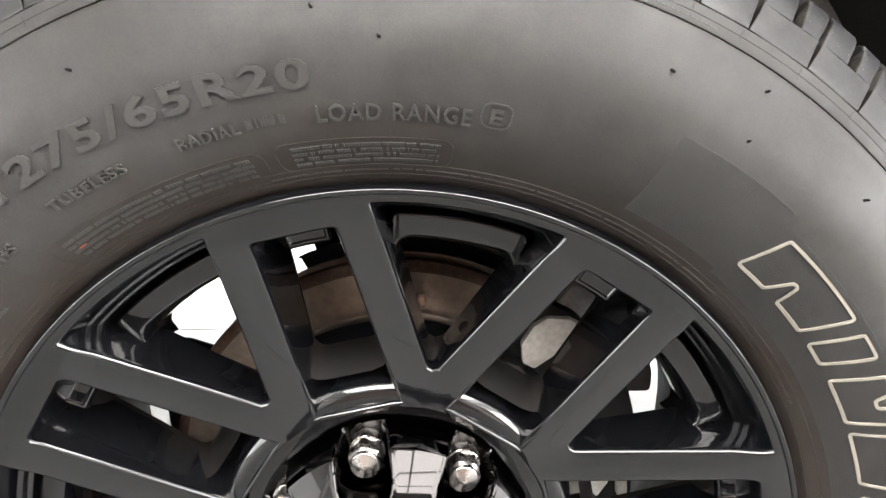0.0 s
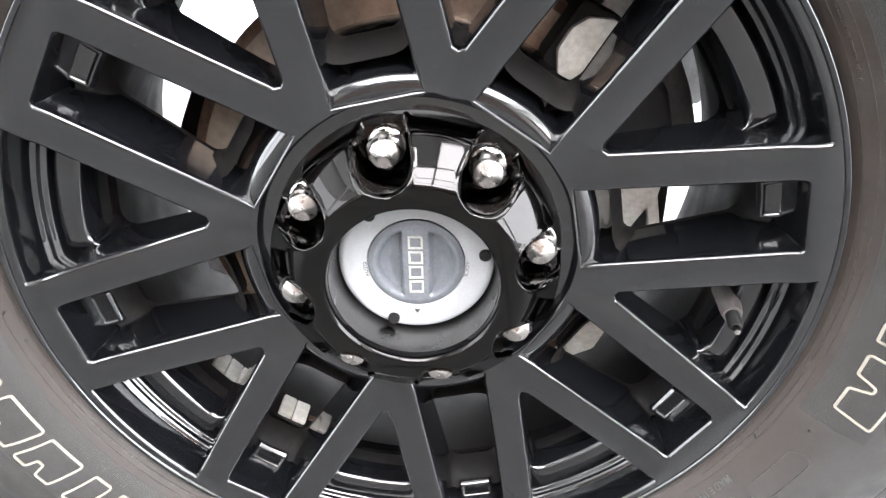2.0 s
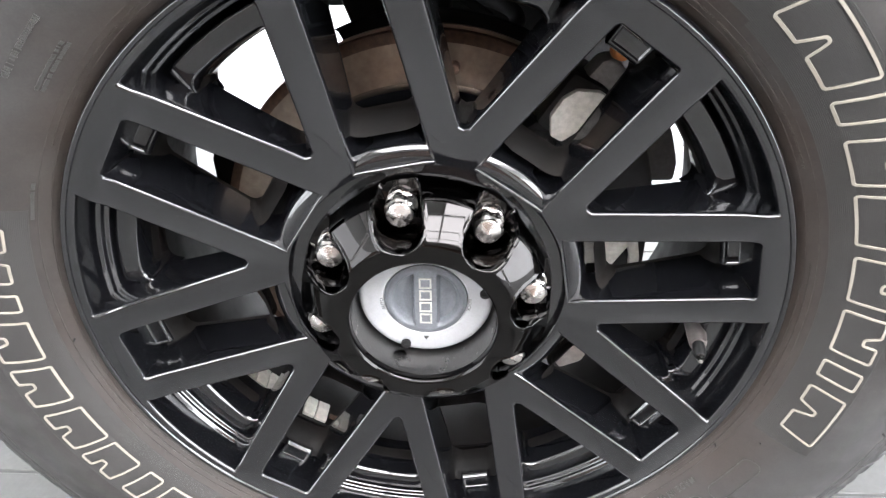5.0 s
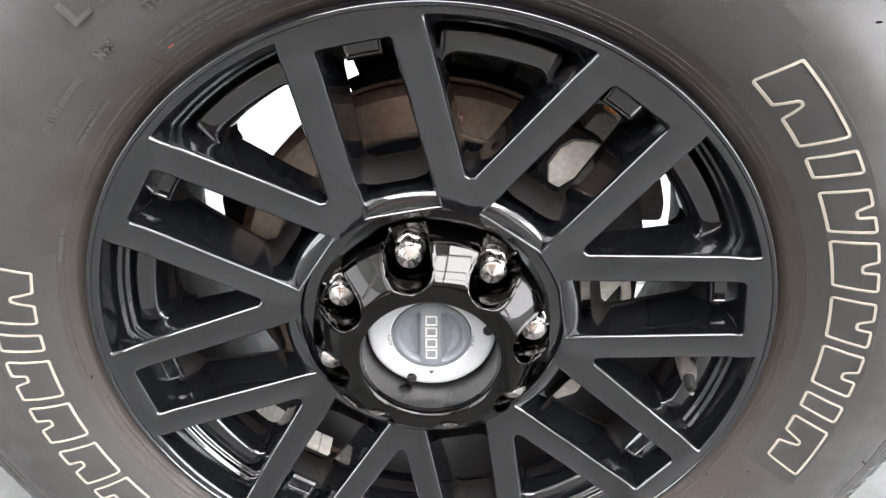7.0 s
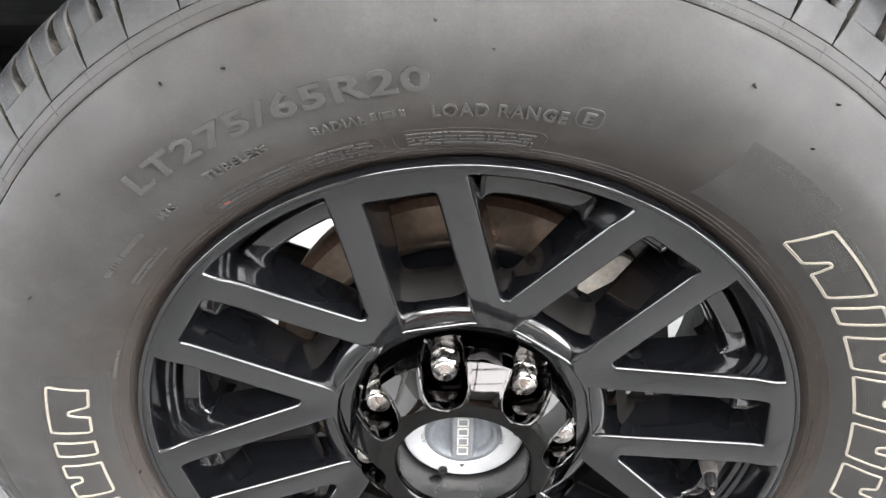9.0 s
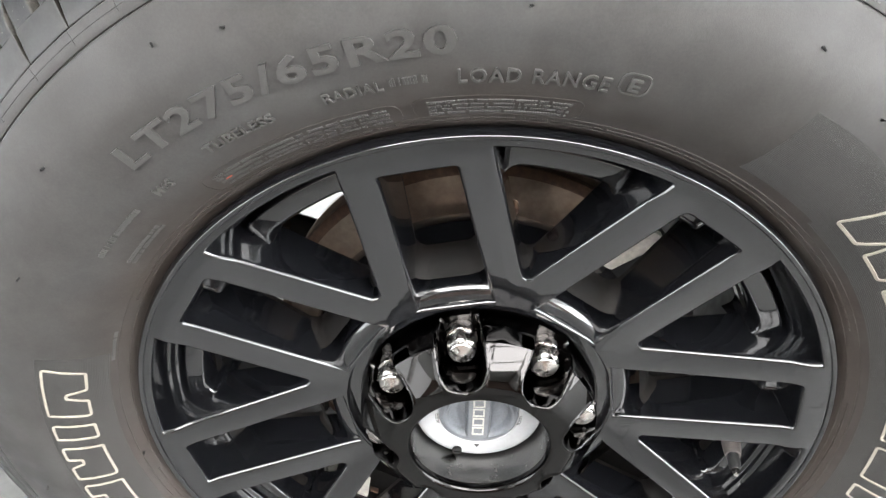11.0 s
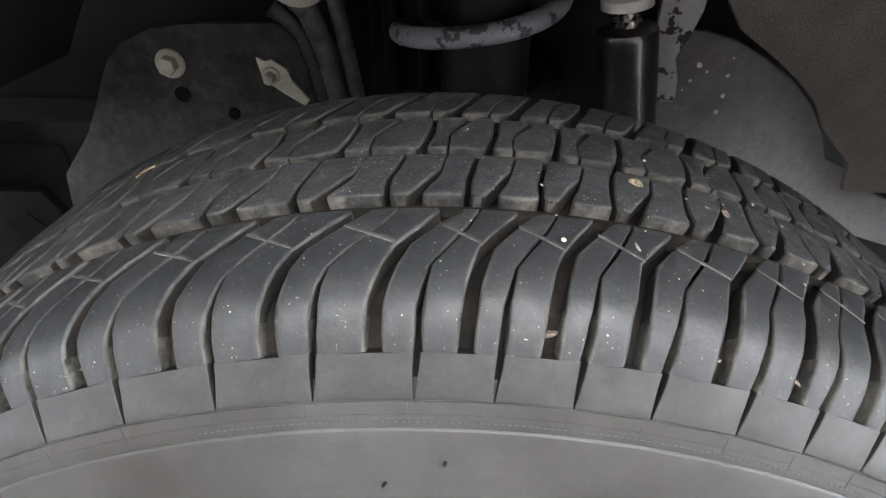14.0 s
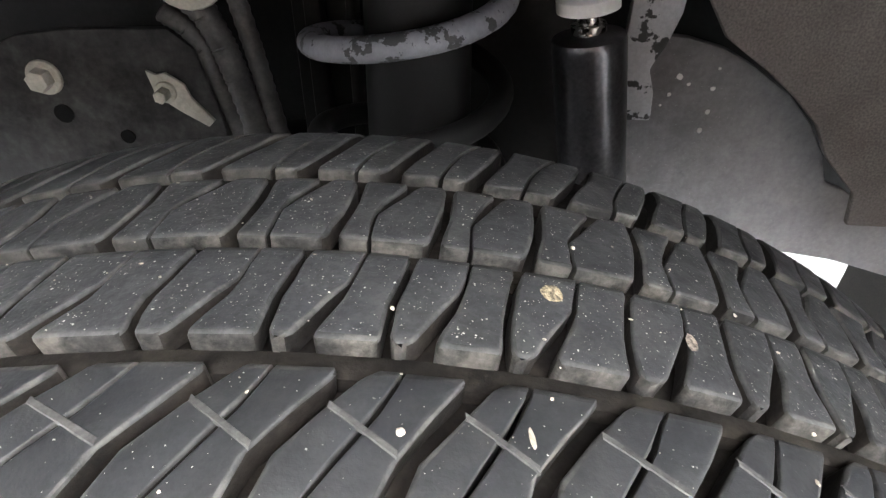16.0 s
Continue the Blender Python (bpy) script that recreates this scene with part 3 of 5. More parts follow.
cap = part("hub_cap", bm, CHROME, wheel, "black-chrome hub cap with eight lug pockets and an open middle", angle=60)

# satin lining over the cap's inner wall; the wall's reflection is put into its paler colour
bm = revolve([(0.0551, 0.0120), (0.0553, -0.0180), (0.0556, -0.0305)], 128)
part("cap_sleeve", bm, material("satin_dark_chrome", (0.15, 0.148, 0.145), 0.24, metal=1.0, rough_var=0.05, stain_size=40, grain=0.06, grain_size=500), cap, "lining of the cap's opening, its reflection put into a paler chrome")

# lug nuts: a hexagonal stainless cap with a cone on its end
bm = bmesh.new()
ring_prev = None
for r, y, hexed in ((0.0118, 0.020, 0), (0.0118, 0.0035, 0), (0.0122, 0.0015, 0), (0.0122, 0.0002, 0), (0.0119, -0.0002, 1), (0.0119, -0.0112, 1), (0.0100, -0.0132, 0), (0.0095, -0.0150, 0), (0.0090, -0.0156, 0), (0.0003, -0.0190, 0)):
    ring = []
    for i in range(36):
        a = 2 * PI * i / 36
        rr = r
        if hexed:
            rr = r * min(1.0, COS(PI / 6) / COS((a % (PI / 3)) - PI / 6) * 1.04)
        ring.append(bm.verts.new((rr * SIN(a), y, rr * COS(a))))
    if ring_prev:
        for i in range(36):
            j = (i + 1) % 36
            bm.faces.new((ring_prev[i], ring_prev[j], ring[j], ring[i]))
    ring_prev = ring
bm.faces.new(ring_prev)
bmesh.ops.recalc_face_normals(bm, faces=bm.faces)
lug = None
for k in range(8):
    m = Matrix.Translation(polar(0.085, LUG0 + 45 * k)) @ turned(LUG0 + 45 * k + 13 * k)
    if lug is None:
        lug = part("lug_nut", bm, STEEL, wheel, "bright stainless lug nut with a coned end", at=m, angle=14)
    else:
        clone(lug, m)
# floor of the cap's pockets and shaded gap round the cap
bm = revolve([(0.1000, 0.0155), (0.1140, 0.0155), (0.1142, 0.030)], 96)
part("hub_seam", bm, GLOSS, rim)

# locking hub inside the cap
bm = revolve([(0.0550, 0.020), (0.0545, 0.0030), (0.0540, 0.0000), (0.0530, -0.0020), (0.0510, -0.0034), (0.0490, -0.0038), (0.0350, -0.0038), (0.0340, -0.0030), (0.0336, 0.0040)], 96)
hub = part("locking_hub", bm, GREY_PLASTIC, wheel, "silver-grey plastic locking hub with a slate dial")
# dial of the locking hub: a slate disc with two sunken D-shaped fields and a raised bar
def dial_y(x, z):
    r = math.hypot(x, z)
    y = -0.0052 + 0.0014 * smooth01((r - 0.0300) / 0.0025)
    d = min(0.0278 - r, abs(x) - 0.0088)
    return y + 0.0095 * smooth01(d / 0.0028) * (0.65 + 0.35 * smooth01(d / 0.016))


bm = bmesh.new()
rows = []
for i in range(29):
    r = 0.0332 * i / 28
    rows.append([bm.verts.new((r * SIN(2 * PI * j / 112), dial_y(r * SIN(2 * PI * j / 112), r * COS(2 * PI * j / 112)), r * COS(2 * PI * j / 112))) for j in range(112)])
rim_ring = [bm.verts.new((0.0335 * SIN(2 * PI * j / 112), 0.006, 0.0335 * COS(2 * PI * j / 112))) for j in range(112)]
rows.append(rim_ring)
for p, q in zip(rows, rows[1:]):
    for j in range(112):
        bm.faces.new((p[j], p[(j + 1) % 112], q[(j + 1) % 112], q[j]))
bmesh.ops.remove_doubles(bm, verts=bm.verts, dist=0.00002)
bmesh.ops.recalc_face_normals(bm, faces=bm.faces)
dial = part("dial", bm, DIAL, hub, "slate-grey turning dial with two sunken fields", angle=50)
PALE = material("pale_worn_print", (0.30, 0.295, 0.265), 0.5, grain=0.2, grain_size=700)
MARKS = material("dark_print", (0.02, 0.02, 0.02), 0.5)
# four worn pale plates stand in for the maker's mark on the bar
for k in range(4):
    bm = bmesh.new()
    z = 0.0175 - 0.0116 * k
    for dx, dz, w, h in ((0, 0.0042, 0.0100, 0.0014), (0, -0.0042, 0.0100, 0.0014), (-0.0043, 0, 0.0014, 0.0070), (0.0043, 0, 0.0014, 0.0070)):
        box(bm, (w, 0.0010, h), pose(dx, -0.0057, z + dz), 0.0002, 1)
    part("mark_plate", bm, PALE, dial)
bm = bmesh.new()
plate(bm, [(-0.0020, -0.0372), (0.0, -0.0404), (0.0020, -0.0372)], -0.0046, -0.0036)
part("pointer", bm, MARKS, hub)
for k in range(3):
    bm = bmesh.new()
    cyl(bm, 0.0042, 0.0042, 0.005, pose(0, 0, 0, 90), 20, 0.0006)
    box(bm, (0.0050, 0.0012, 0.0010), pose(0, -0.0026, 0))
    part("screw", bm, RUBBER_BLACK, hub, "small dark screw", at=Matrix.Translation(polar(0.0480, -159 + 120 * k, -0.0040)))


def text_mesh(body, bold=0.0, spacing=1.0):
    """The built-in letters as a flat mesh with raised walls, in units of letter height 1, and its width."""
    cu = bpy.data.curves.new("letters", "FONT")
    cu.body, cu.extrude, cu.offset, cu.resolution_u, cu.size = body, 0.5, bold, 3, 1.37
    cu.space_character = spacing
    ob = new("letters", cu)
    me = bpy.data.meshes.new_from_object(ob.evaluated_get(bpy.context.evaluated_depsgraph_get()))
    bpy.data.objects.remove(ob)
    bpy.data.curves.remove(cu)
    return me


def wall_text(body, a0, a1, r0, r1, mat, proud=0.0008, bold=0.012, parent=None, slant=0.0, name="lettering", where=None, label="", spacing=1.0):
    """Raised letters along the sidewall from angle a0 to a1, feet at radius r0 and heads at r1."""
    me = text_mesh(body, bold, spacing)
    xs, ys = [v.co.x for v in me.vertices], [v.co.y for v in me.vertices]
    x0, x1, y1 = min(xs), max(xs), max(ys)
    spot = where or side_point
    for v in me.vertices:
        t = (v.co.x - x0 + slant * v.co.y) / (x1 - x0)
        r = r0 + (r1 - r0) * max(-0.1, v.co.y) / y1
        v.co = spot(r, a0 + (a1 - a0) * t, proud if v.co.z > 0 else -0.0006)
    ob = finish(new(name, me), mat, True, 30)
    ob.parent = parent
    return tagged(ob, label=label)


def ring_spot(r, a, h):
    return polar(r, a, -0.0038 - h * 0.6)


wall_text("AUTO", -107, -88, 0.0343, 0.0368, MARKS, 0.0004, 0.0, hub, where=ring_spot)
wall_text("LOCK", 88, 107, 0.0343, 0.0368, MARKS, 0.0004, 0.0, hub, where=ring_spot)

# valve
bm = bmesh.new()
base = polar(0.2330, 99.3, 0.0280)
tip = polar(0.2235, 100.3, -0.0235)
axis = (tip - base).normalized()
sweep(bm, [base + axis * (base - tip).length * t for t in (0, 0.2, 0.45, 0.60, 0.66)], lambda t: 0.0092 - 0.0028 * t, 20)
valve = part("valve_stem", bm, material("worn_valve_rubber", (0.060, 0.053, 0.050), 0.5, grain=0.2, stain=0.4, stain_size=90, stain_colour=(0.03, 0.027, 0.025)), wheel, "black rubber tyre valve")
bm = bmesh.new()
sweep(bm, [base + axis * 0.0540 * t for t in (0.64, 0.66, 0.84, 0.90)], lambda t: 0.0050 if t < 0.9 else 0.0036, 16)
part("valve_cap", bm, UNDERBODY, valve, "knurled black valve cap")
bm = bmesh.new()
sweep(bm, [base + axis * 0.0540 * t for t in (0.89, 0.96, 1.0)], lambda t: 0.0030 - 0.001 * t, 12)
part("valve_tip", bm, STEEL, valve, "bright metal valve tip")

# stick-on balance weights inside the barrel
bm = bmesh.new()
box(bm, (0.0130, 0.023, 0.005), Matrix.Identity(4), 0.0012, 2)
weight = None
for a, y in ((-127.7, 0.064), (-131.1, 0.064), (-134.5, 0.064), (-137.9, 0.064), (-146.0, 0.062), (-149.4, 0.062)):
    m = turned(a) @ pose(0, y, 0.2342)
    if weight is None:
        weight = part("balance_weight", bm, CAST, wheel, "grey stick-on balance weight", at=m, angle=25)
    else:
        clone(weight, m)
bm = bmesh.new()
box(bm, (0.010, 0.006, 0.002), Matrix.Identity(4), 0.0005, 1)
strip = part("tape_end", bm, RUST, wheel, "brown end of adhesive tape", at=turned(-141.2) @ pose(0, 0.064, 0.2358))
clone(strip, turned(-152.8) @ pose(0, 0.062, 0.2358))

# ---- lettering of the tyre ----
wall_text("LT275/65R20", -37.6, -4.4, 0.3232, 0.3366, SIZE_RUBBER, 0.0014, 0.034, tyre, label="raised tyre size lettering", spacing=1.12)
wall_text("LOAD RANGE", -4.5, 9.3, 0.3062, 0.3140, LETTER, 0.0013, 0.012, tyre, spacing=1.15)
wall_text("E", 10.9, 12.0, 0.3093, 0.3160, LETTER, 0.0014, 0.03, tyre)
wall_text("RADIAL", -17.3, -11.5, 0.3067, 0.3122, LETTER, 0.0014, 0.02, tyre, spacing=1.1)
wall_text("TUBELESS", -30.8, -22.6, 0.3068, 0.3120, LETTER, 0.0014, 0.02, tyre, spacing=1.1)
wall_text("M+S", -39.0, -36.4, 0.3035, 0.3088, LETTER, 0.0014, 0.02, tyre)
wall_text("MADE IN U.S.A.", 124.9, 135.3, 0.2856, 0.2896, LETTER, 0.0010, 0.01, tyre, spacing=1.2)
wall_text("(F6802M)", 145.2, 156.3, 0.2858, 0.2912, LETTER, 0.0010, 0.005, tyre)
wall_text("LT275/65R20", 141.0, 169.0, 0.2990, 0.3095, SIZE_RUBBER, 0.0009, 0.0, tyre)


def arc_bar(bm, a0, a1, r0, r1, proud, n=None):
    """A raised band on the sidewall between two angles and two radii."""
    n = n or max(1, int(abs(a1 - a0) / 2.0))
    cols = []
    for i in range(n + 1):
        a = a0 + (a1 - a0) * i / n
        cols.append([bm.verts.new(side_point(r0, a, -0.0003)), bm.verts.new(side_point(r0 + 0.00015, a, proud)),
                     bm.verts.new(side_point(r1 - 0.00015, a, proud)), bm.verts.new(side_point(r1, a, -0.0003))])
    for p, q in zip(cols, cols[1:]):
        for j in range(3):
            bm.faces.new((p[j], p[j + 1], q[j + 1], q[j]))
    bm.faces.new(cols[0])
    bm.faces.new(cols[-1][::-1])


def outline_on_wall(bm, pts, width, proud, mat_h=-0.0004):
    """A raised line along a closed outline of (angle, radius)."""
    loop_ = [Vector((radians(a) * 0.31, r)) for a, r in pts]
    inner, outer = inset(loop_, width / 2), inset(loop_, -width / 2)
    rings = []
    for ring, h in ((outer, mat_h), (outer, proud), (inner, proud), (inner, mat_h)):
        rings.append([bm.verts.new(side_point(p.y, math.degrees(p.x / 0.31), h)) for p in ring])
    for a, b in zip(rings, rings[1:]):
        for i in range(len(a)):
            j = (i + 1) % len(a)
            bm.faces.new((a[i], a[j], b[j], b[i]))
    bmesh.ops.recalc_face_normals(bm, faces=bm.faces)


def ringed(corners, radius, step=0.004):
    """Round the corners of an outline of (angle, radius) pairs."""
    flat = rounded([(radians(a) * 0.31, r) for a, r in corners], [radius] * len(corners), step)
    return [(math.degrees(p.x / 0.31), p.y) for p in flat]


# ribbed fields behind the pale shapes and beside them
def ribbed_field(a0, a1, r0, r1, pitch=0.00085):
    bm = bmesh.new()
    r = r0
    while r < r1:
        arc_bar(bm, a0, a1, r, r + pitch * 0.93, 0.00020, max(2, int(a1 - a0)))
        r += pitch
    part("ribbed_field", bm, RIBBED, tyre, "finely ribbed rubber field", angle=20, kind="stuff")


# the pale outlined shapes: first and last angle of each, from the word's beginning
MARKS_AT = [(0.0, 10.9), (12.9, 15.9), (18.3, 24.4), (26.0, 33.2), (35.2, 42.0), (43.7, 50.5), (52.5, 55.3), (57.4, 66.2)]
LEAN = 1.15                                # the shapes lean by this angle from foot to head
for start in (40.3, 220.4):
    ribbed_field(start - 13.1, start - 0.5, 0.2882, 0.3330)
    ribbed_field(start - 0.5, start + 69.2, 0.2855, 0.3255)
    for a, e in MARKS_AT:
        a, e, w = a + start, e + start, e - a
        lo, hi, mid = 0.2978, 0.3222, (a + e) / 2
        shape = [(a, lo), (e, lo), (e + LEAN, hi), (a + LEAN, hi)]
        if w > 8.0:      # a wide shape has a notch in its inner side
            shape = [(a, lo), (mid - 1.3, lo), (mid - 0.2, lo + 0.012), (mid + 0.5, lo + 0.012), (mid + 1.0, lo), (e, lo), (e + LEAN, hi), (a + LEAN, hi)]
        elif w > 4.0:    # a middling one a notch in its outer side
            shape = [(a, lo), (e, lo), (e + LEAN, hi), (mid + LEAN + 0.9, hi), (mid + LEAN + 0.5, hi - 0.009), (mid + LEAN - 0.5, hi - 0.009), (mid + LEAN - 0.9, hi), (a + LEAN, hi)]
        bm = bmesh.new()
        outline_on_wall(bm, ringed(shape, 0.0018), 0.0016, 0.0010)
        part("outlined_mark", bm, CREAM, tyre, "cream outlined raised mark", angle=25)

# ovals with small unreadable print
rng = random.Random(5)


def small_print(a0, a1, r0, r1, lines, h, mat=LETTER):
    bm = bmesh.new()
    for k in range(lines):
        r = r0 + (r1 - r0) * (k + 0.5) / lines
        a = a0
        while a < a1:
            w = rng.uniform(0.16, 0.36)
            if rng.random() > 0.14:
                arc_bar(bm, a, a + w * 0.72, r - h / 2 * rng.uniform(0.7, 1.0), r + h / 2 * rng.uniform(0.7, 1.0), 0.0006, 1)
            a += w
    part("small_print", bm, mat, tyre, "rows of tiny raised print", angle=20, kind="stuff")


for a0, a1, r0, r1 in ((-9.5, 8.2, 0.2812, 0.2966), (-35.4, -10.8, 0.2800, 0.2954)):
    bm = bmesh.new()
    outline_on_wall(bm, ringed([(a0, r0), (a1, r0), (a1, r1), (a0, r1)], 0.0058), 0.0007, 0.0003)
    part("oval_frame", bm, RUBBER, tyre, angle=25)
    small_print(a0 + 1.6, a1 - 1.4, r0 + 0.0018, r1 - 0.0018, 4, 0.0022)
small_print(-51.2, -42.4, 0.3040, 0.3080, 1, 0.0036)
small_print(-10.9, -7.3, 0.3068, 0.3130, 1, 0.0052)
small_print(-51.5, -44.0, 0.2880, 0.2932, 2, 0.0022)
small_print(-72.0, -66.0, 0.2825, 0.2850, 1, 0.0022)
small_print(-169.0, -160.0, 0.2860, 0.2920, 2, 0.0024)
for a0, a1 in ((-60, 62), (78, 128), (150, 260)):
    small_print(a0, a1, 0.2772, 0.2792, 1, 0.0014, RUBBER)
for a0, a1 in ((114.9, 124.6), (126.2, 137.5)):
    bm = bmesh.new()
    outline_on_wall(bm, ringed([(a0, 0.2965), (a1, 0.2965), (a1, 0.3105), (a0, 0.3105)], 0.0066), 0.0006, 0.0004)
    part("oval_frame", bm, LETTER, tyre, angle=25)
bm = bmesh.new()
outline_on_wall(bm, ringed([(10.1, 0.3070), (12.8, 0.3070), (12.8, 0.3184), (10.1, 0.3184)], 0.0040), 0.0008, 0.0008)
part("letter_frame", bm, LETTER, tyre, angle=25)
for r in (0.2752, 0.2812):
    bm = bmesh.new()
    arc_bar(bm, 0, 360, r, r + 0.0006, 0.0003, 180)
    part("bead_line", bm, RUBBER, tyre, angle=25)
bm = bmesh.new()
arc_bar(bm, -33.0, -32.1, 0.2864, 0.2874, 0.0005, 2)
part("paint_spot", bm, material("red_paint_spot", (0.62, 0.09, 0.04), 0.6, stain=0.6, stain_size=400, stain_colour=(0.1, 0.05, 0.04)), tyre, "small red paint spot")

# rubber vent nubs
bm = bmesh.new()
cyl(bm, 0.0008, 0.0005, 0.0030, pose(0, -0.0012, 0, 90), 8)
nub = None
NUBS = [(0.3573, -3.6), (0.3436, 1.3), (0.3570, -22.1), (0.3665, 0.0), (0.3646, -28.1), (0.3570, 23.8), (0.3699, 31.4), (0.3457, 32.1), (0.3613, 43.6), (0.3548, -44.1),
        (0.3400, -58.0), (0.2794, 117.2), (0.2800, -94.8), (0.3733, 103.5), (0.2964, 111.5), (0.2944, 168.6), (0.3022, 150.5), (0.3600, 122.9), (0.3460, -150.0), (0.3520, -96.0), (0.3480, 138.0)]
for r, a in NUBS:
    m = Matrix.Translation(side_point(r, a, 0.0002)) @ turned(a) @ pose(0, 0, 0, rng.uniform(-30, 30), 0, rng.uniform(-30, 30))
    if nub is None:
        nub = part("vent_nub", bm, RUBBER_BLACK, tyre, at=m)
    else:
        clone(nub, m)

# ---- brake and hub carrier behind the spokes (parts of the truck) ----
truck = thing("pickup_truck", pose(0, 0, H), "dark pickup truck, its front corner with open wheel arch and suspension", "truck")
bm = revolve([(0.075, 0.0600), (0.112, 0.0600), (0.118, 0.0640), (0.119, 0.0890), (0.124, 0.0905), (0.1780, 0.0905), (0.1845, 0.0910), (0.1870, 0.0930), (0.1875, 0.0990), (0.1800, 0.1000), (0.1800, 0.1160),
              (0.1875, 0.1170), (0.1872, 0.1230), (0.1300, 0.1240)], 128)
disc = part("brake_disc", bm, DISC, truck, "dull bronze-grey worn iron brake disc")
bm = revolve([(0.1795, 0.0900), (0.1846, 0.0902), (0.1880, 0.0925), (0.1883, 0.1000)], 128)
part("rust_edge", bm, RUST, disc, "rusty outer edge of the disc")
bm = bmesh.new()
for k in range(60):
    box(bm, (0.0035, 0.018, 0.050), turned(6 * k) @ pose(0, 0.108, 0.155))
part("cooling_vane", bm, RUST, disc, smooth=False, kind="stuff")

bm = bmesh.new()
OUT = [polar(r, a) for r, a in ((0.150, 34), (0.198, 34), (0.204, 42), (0.204, 60), (0.198, 72), (0.192, 96), (0.188, 103), (0.160, 100), (0.152, 82), (0.146, 60), (0.143, 45))]
plate(bm, [(p.x, p.z) for p in OUT], 0.0640, 0.145, 0.006)
caliper = part("brake_caliper", bm, UNDERBODY, truck, "large dark brake caliper over the disc", angle=40)
bm = bmesh.new()
OUT = [(0.0948, 0.131), (0.1035, 0.145), (0.1136, 0.1514), (0.1311, 0.1501), (0.1412, 0.1437), (0.1400, 0.1350), (0.1054, 0.1103), (0.0961, 0.1150)]
plate(bm, OUT, 0.0580, 0.074, 0.0015)
part("caliper_lug", bm, CAST, caliper, "bright zinc-coated cast lug", angle=40)
bm = bmesh.new()
plate(bm, [(0.112, 0.142), (0.118, 0.152), (0.1324, 0.1700), (0.1420, 0.1720), (0.1510, 0.1640), (0.1540, 0.1520), (0.1470, 0.1320), (0.124, 0.122)], 0.072, 0.10, 0.004)
part("caliper_bridge", bm, material("grey_cast_iron", (0.30, 0.30, 0.295), 0.55, mottle=0.2, mottle_size=60, grain=0.15, stain=0.4, stain_size=30, stain_colour=(0.14, 0.125, 0.11), bump=0.3), caliper, "grey caliper bridge", angle=40)
bm = bmesh.new()
plate(bm, [(0.1500, 0.0336), (0.1644, 0.0348), (0.1814, 0.0380), (0.1789, 0.0241), (0.1835, 0.0040), (0.1840, -0.0060), (0.1755, -0.0060), (0.1749, 0.0040), (0.1721, 0.0141), (0.1670, 0.0059), (0.1600, -0.0060), (0.1530, -0.0060)], 0.0585, 0.075, 0.0012)
part("caliper_lug", bm, CAST, caliper, "bright zinc-coated cast lug", angle=40)
bm = bmesh.new()
plate(bm, [(0.118, -0.118), (0.146, -0.098), (0.160, -0.108), (0.150, -0.130), (0.128, -0.140)], 0.070, 0.095, 0.004)
part("carrier_lug", bm, CAST, truck, "small pale cast lug of the hub carrier", angle=40)
bm = bmesh.new()
cyl(bm, 0.008, 0.006, 0.014, pose(0.1436, 0.066, 0.1788, 90), 16, 0.002)
part("rubber_boot", bm, material("orange_rubber_boot", (0.55, 0.20, 0.06), 0.6, grain=0.2), truck, "small orange rubber boot", angle=40)
bm = bmesh.new()
cyl(bm, 0.005, 0.004, 0.012, pose(0.0205, 0.058, 0.1678, 90), 16, 0.002)
part("guide_pin_cap", bm, RUST, truck, "small rusty guide pin cap", angle=40)
bm = bmesh.new()
plate(bm, [(-0.212, -0.058), (-0.128, -0.022), (-0.118, -0.046), (-0.130, -0.076), (-0.190, -0.098), (-0.214, -0.086)], 0.130, 0.165, 0.008)
cyl(bm, 0.022, 0.018, 0.02, pose(-0.165, 0.124, -0.060, 90), 20, 0.003)
part("steering_arm", bm, LINER, truck, "grey cast steering arm of the hub carrier", angle=40)
bm = revolve([(0.02, 0.040), (0.098, 0.044), (0.104, 0.056), (0.100, 0.16), (0.085, 0.24), (0.060, 0.30), (0.050, 0.70), (0.06, 1.5)], 48)
part("axle_tube", bm, UNDERBODY, truck, "black axle tube and hub carrier")
# grey casting of the hub carrier behind the barrel's opening
bm = bmesh.new()
plate(bm, [(0.150, 0.030), (0.168, 0.080), (0.190, 0.112), (0.208, 0.116), (0.226, 0.080), (0.236, 0.050), (0.236, 0.030)], 0.155, 0.172, 0.006)
part("hub_carrier", bm, material("grey_alloy_casting", (0.26, 0.265, 0.27), 0.5, mottle=0.15, mottle_size=50, grain=0.1, grain_size=260, stain=0.4, stain_size=18, stain_colour=(0.17, 0.165, 0.16), bump=0.2, bump_size=260), truck, "grey alloy casting of the hub carrier", angle=40)
# added black plate that keeps the bright floor out of the lower left slots
bm = bmesh.new()
plate(bm, [tuple(polar(r, a).xz) for r, a in ((0.090, -112), (0.170, -118), (0.225, -128), (0.234, -140), (0.232, -158), (0.190, -176), (0.110, -178))], 0.150, 0.185, 0.010)
part("control_arm", bm, BARREL, truck, "black plate added to hide the bright floor behind the lower left slots", angle=40)
# another added plate, which darkens the left triangular window
bm = bmesh.new()
plate(bm, [tuple(polar(r, a).xz) for r, a in ((0.110, -64), (0.225, -67), (0.235, -80), (0.232, -94), (0.110, -98))], 0.176, 0.190, 0.006)
part("stabiliser_link", bm, BARREL, truck, "black plate added to hide the daylight behind the left window", angle=40)
bm = bmesh.new()
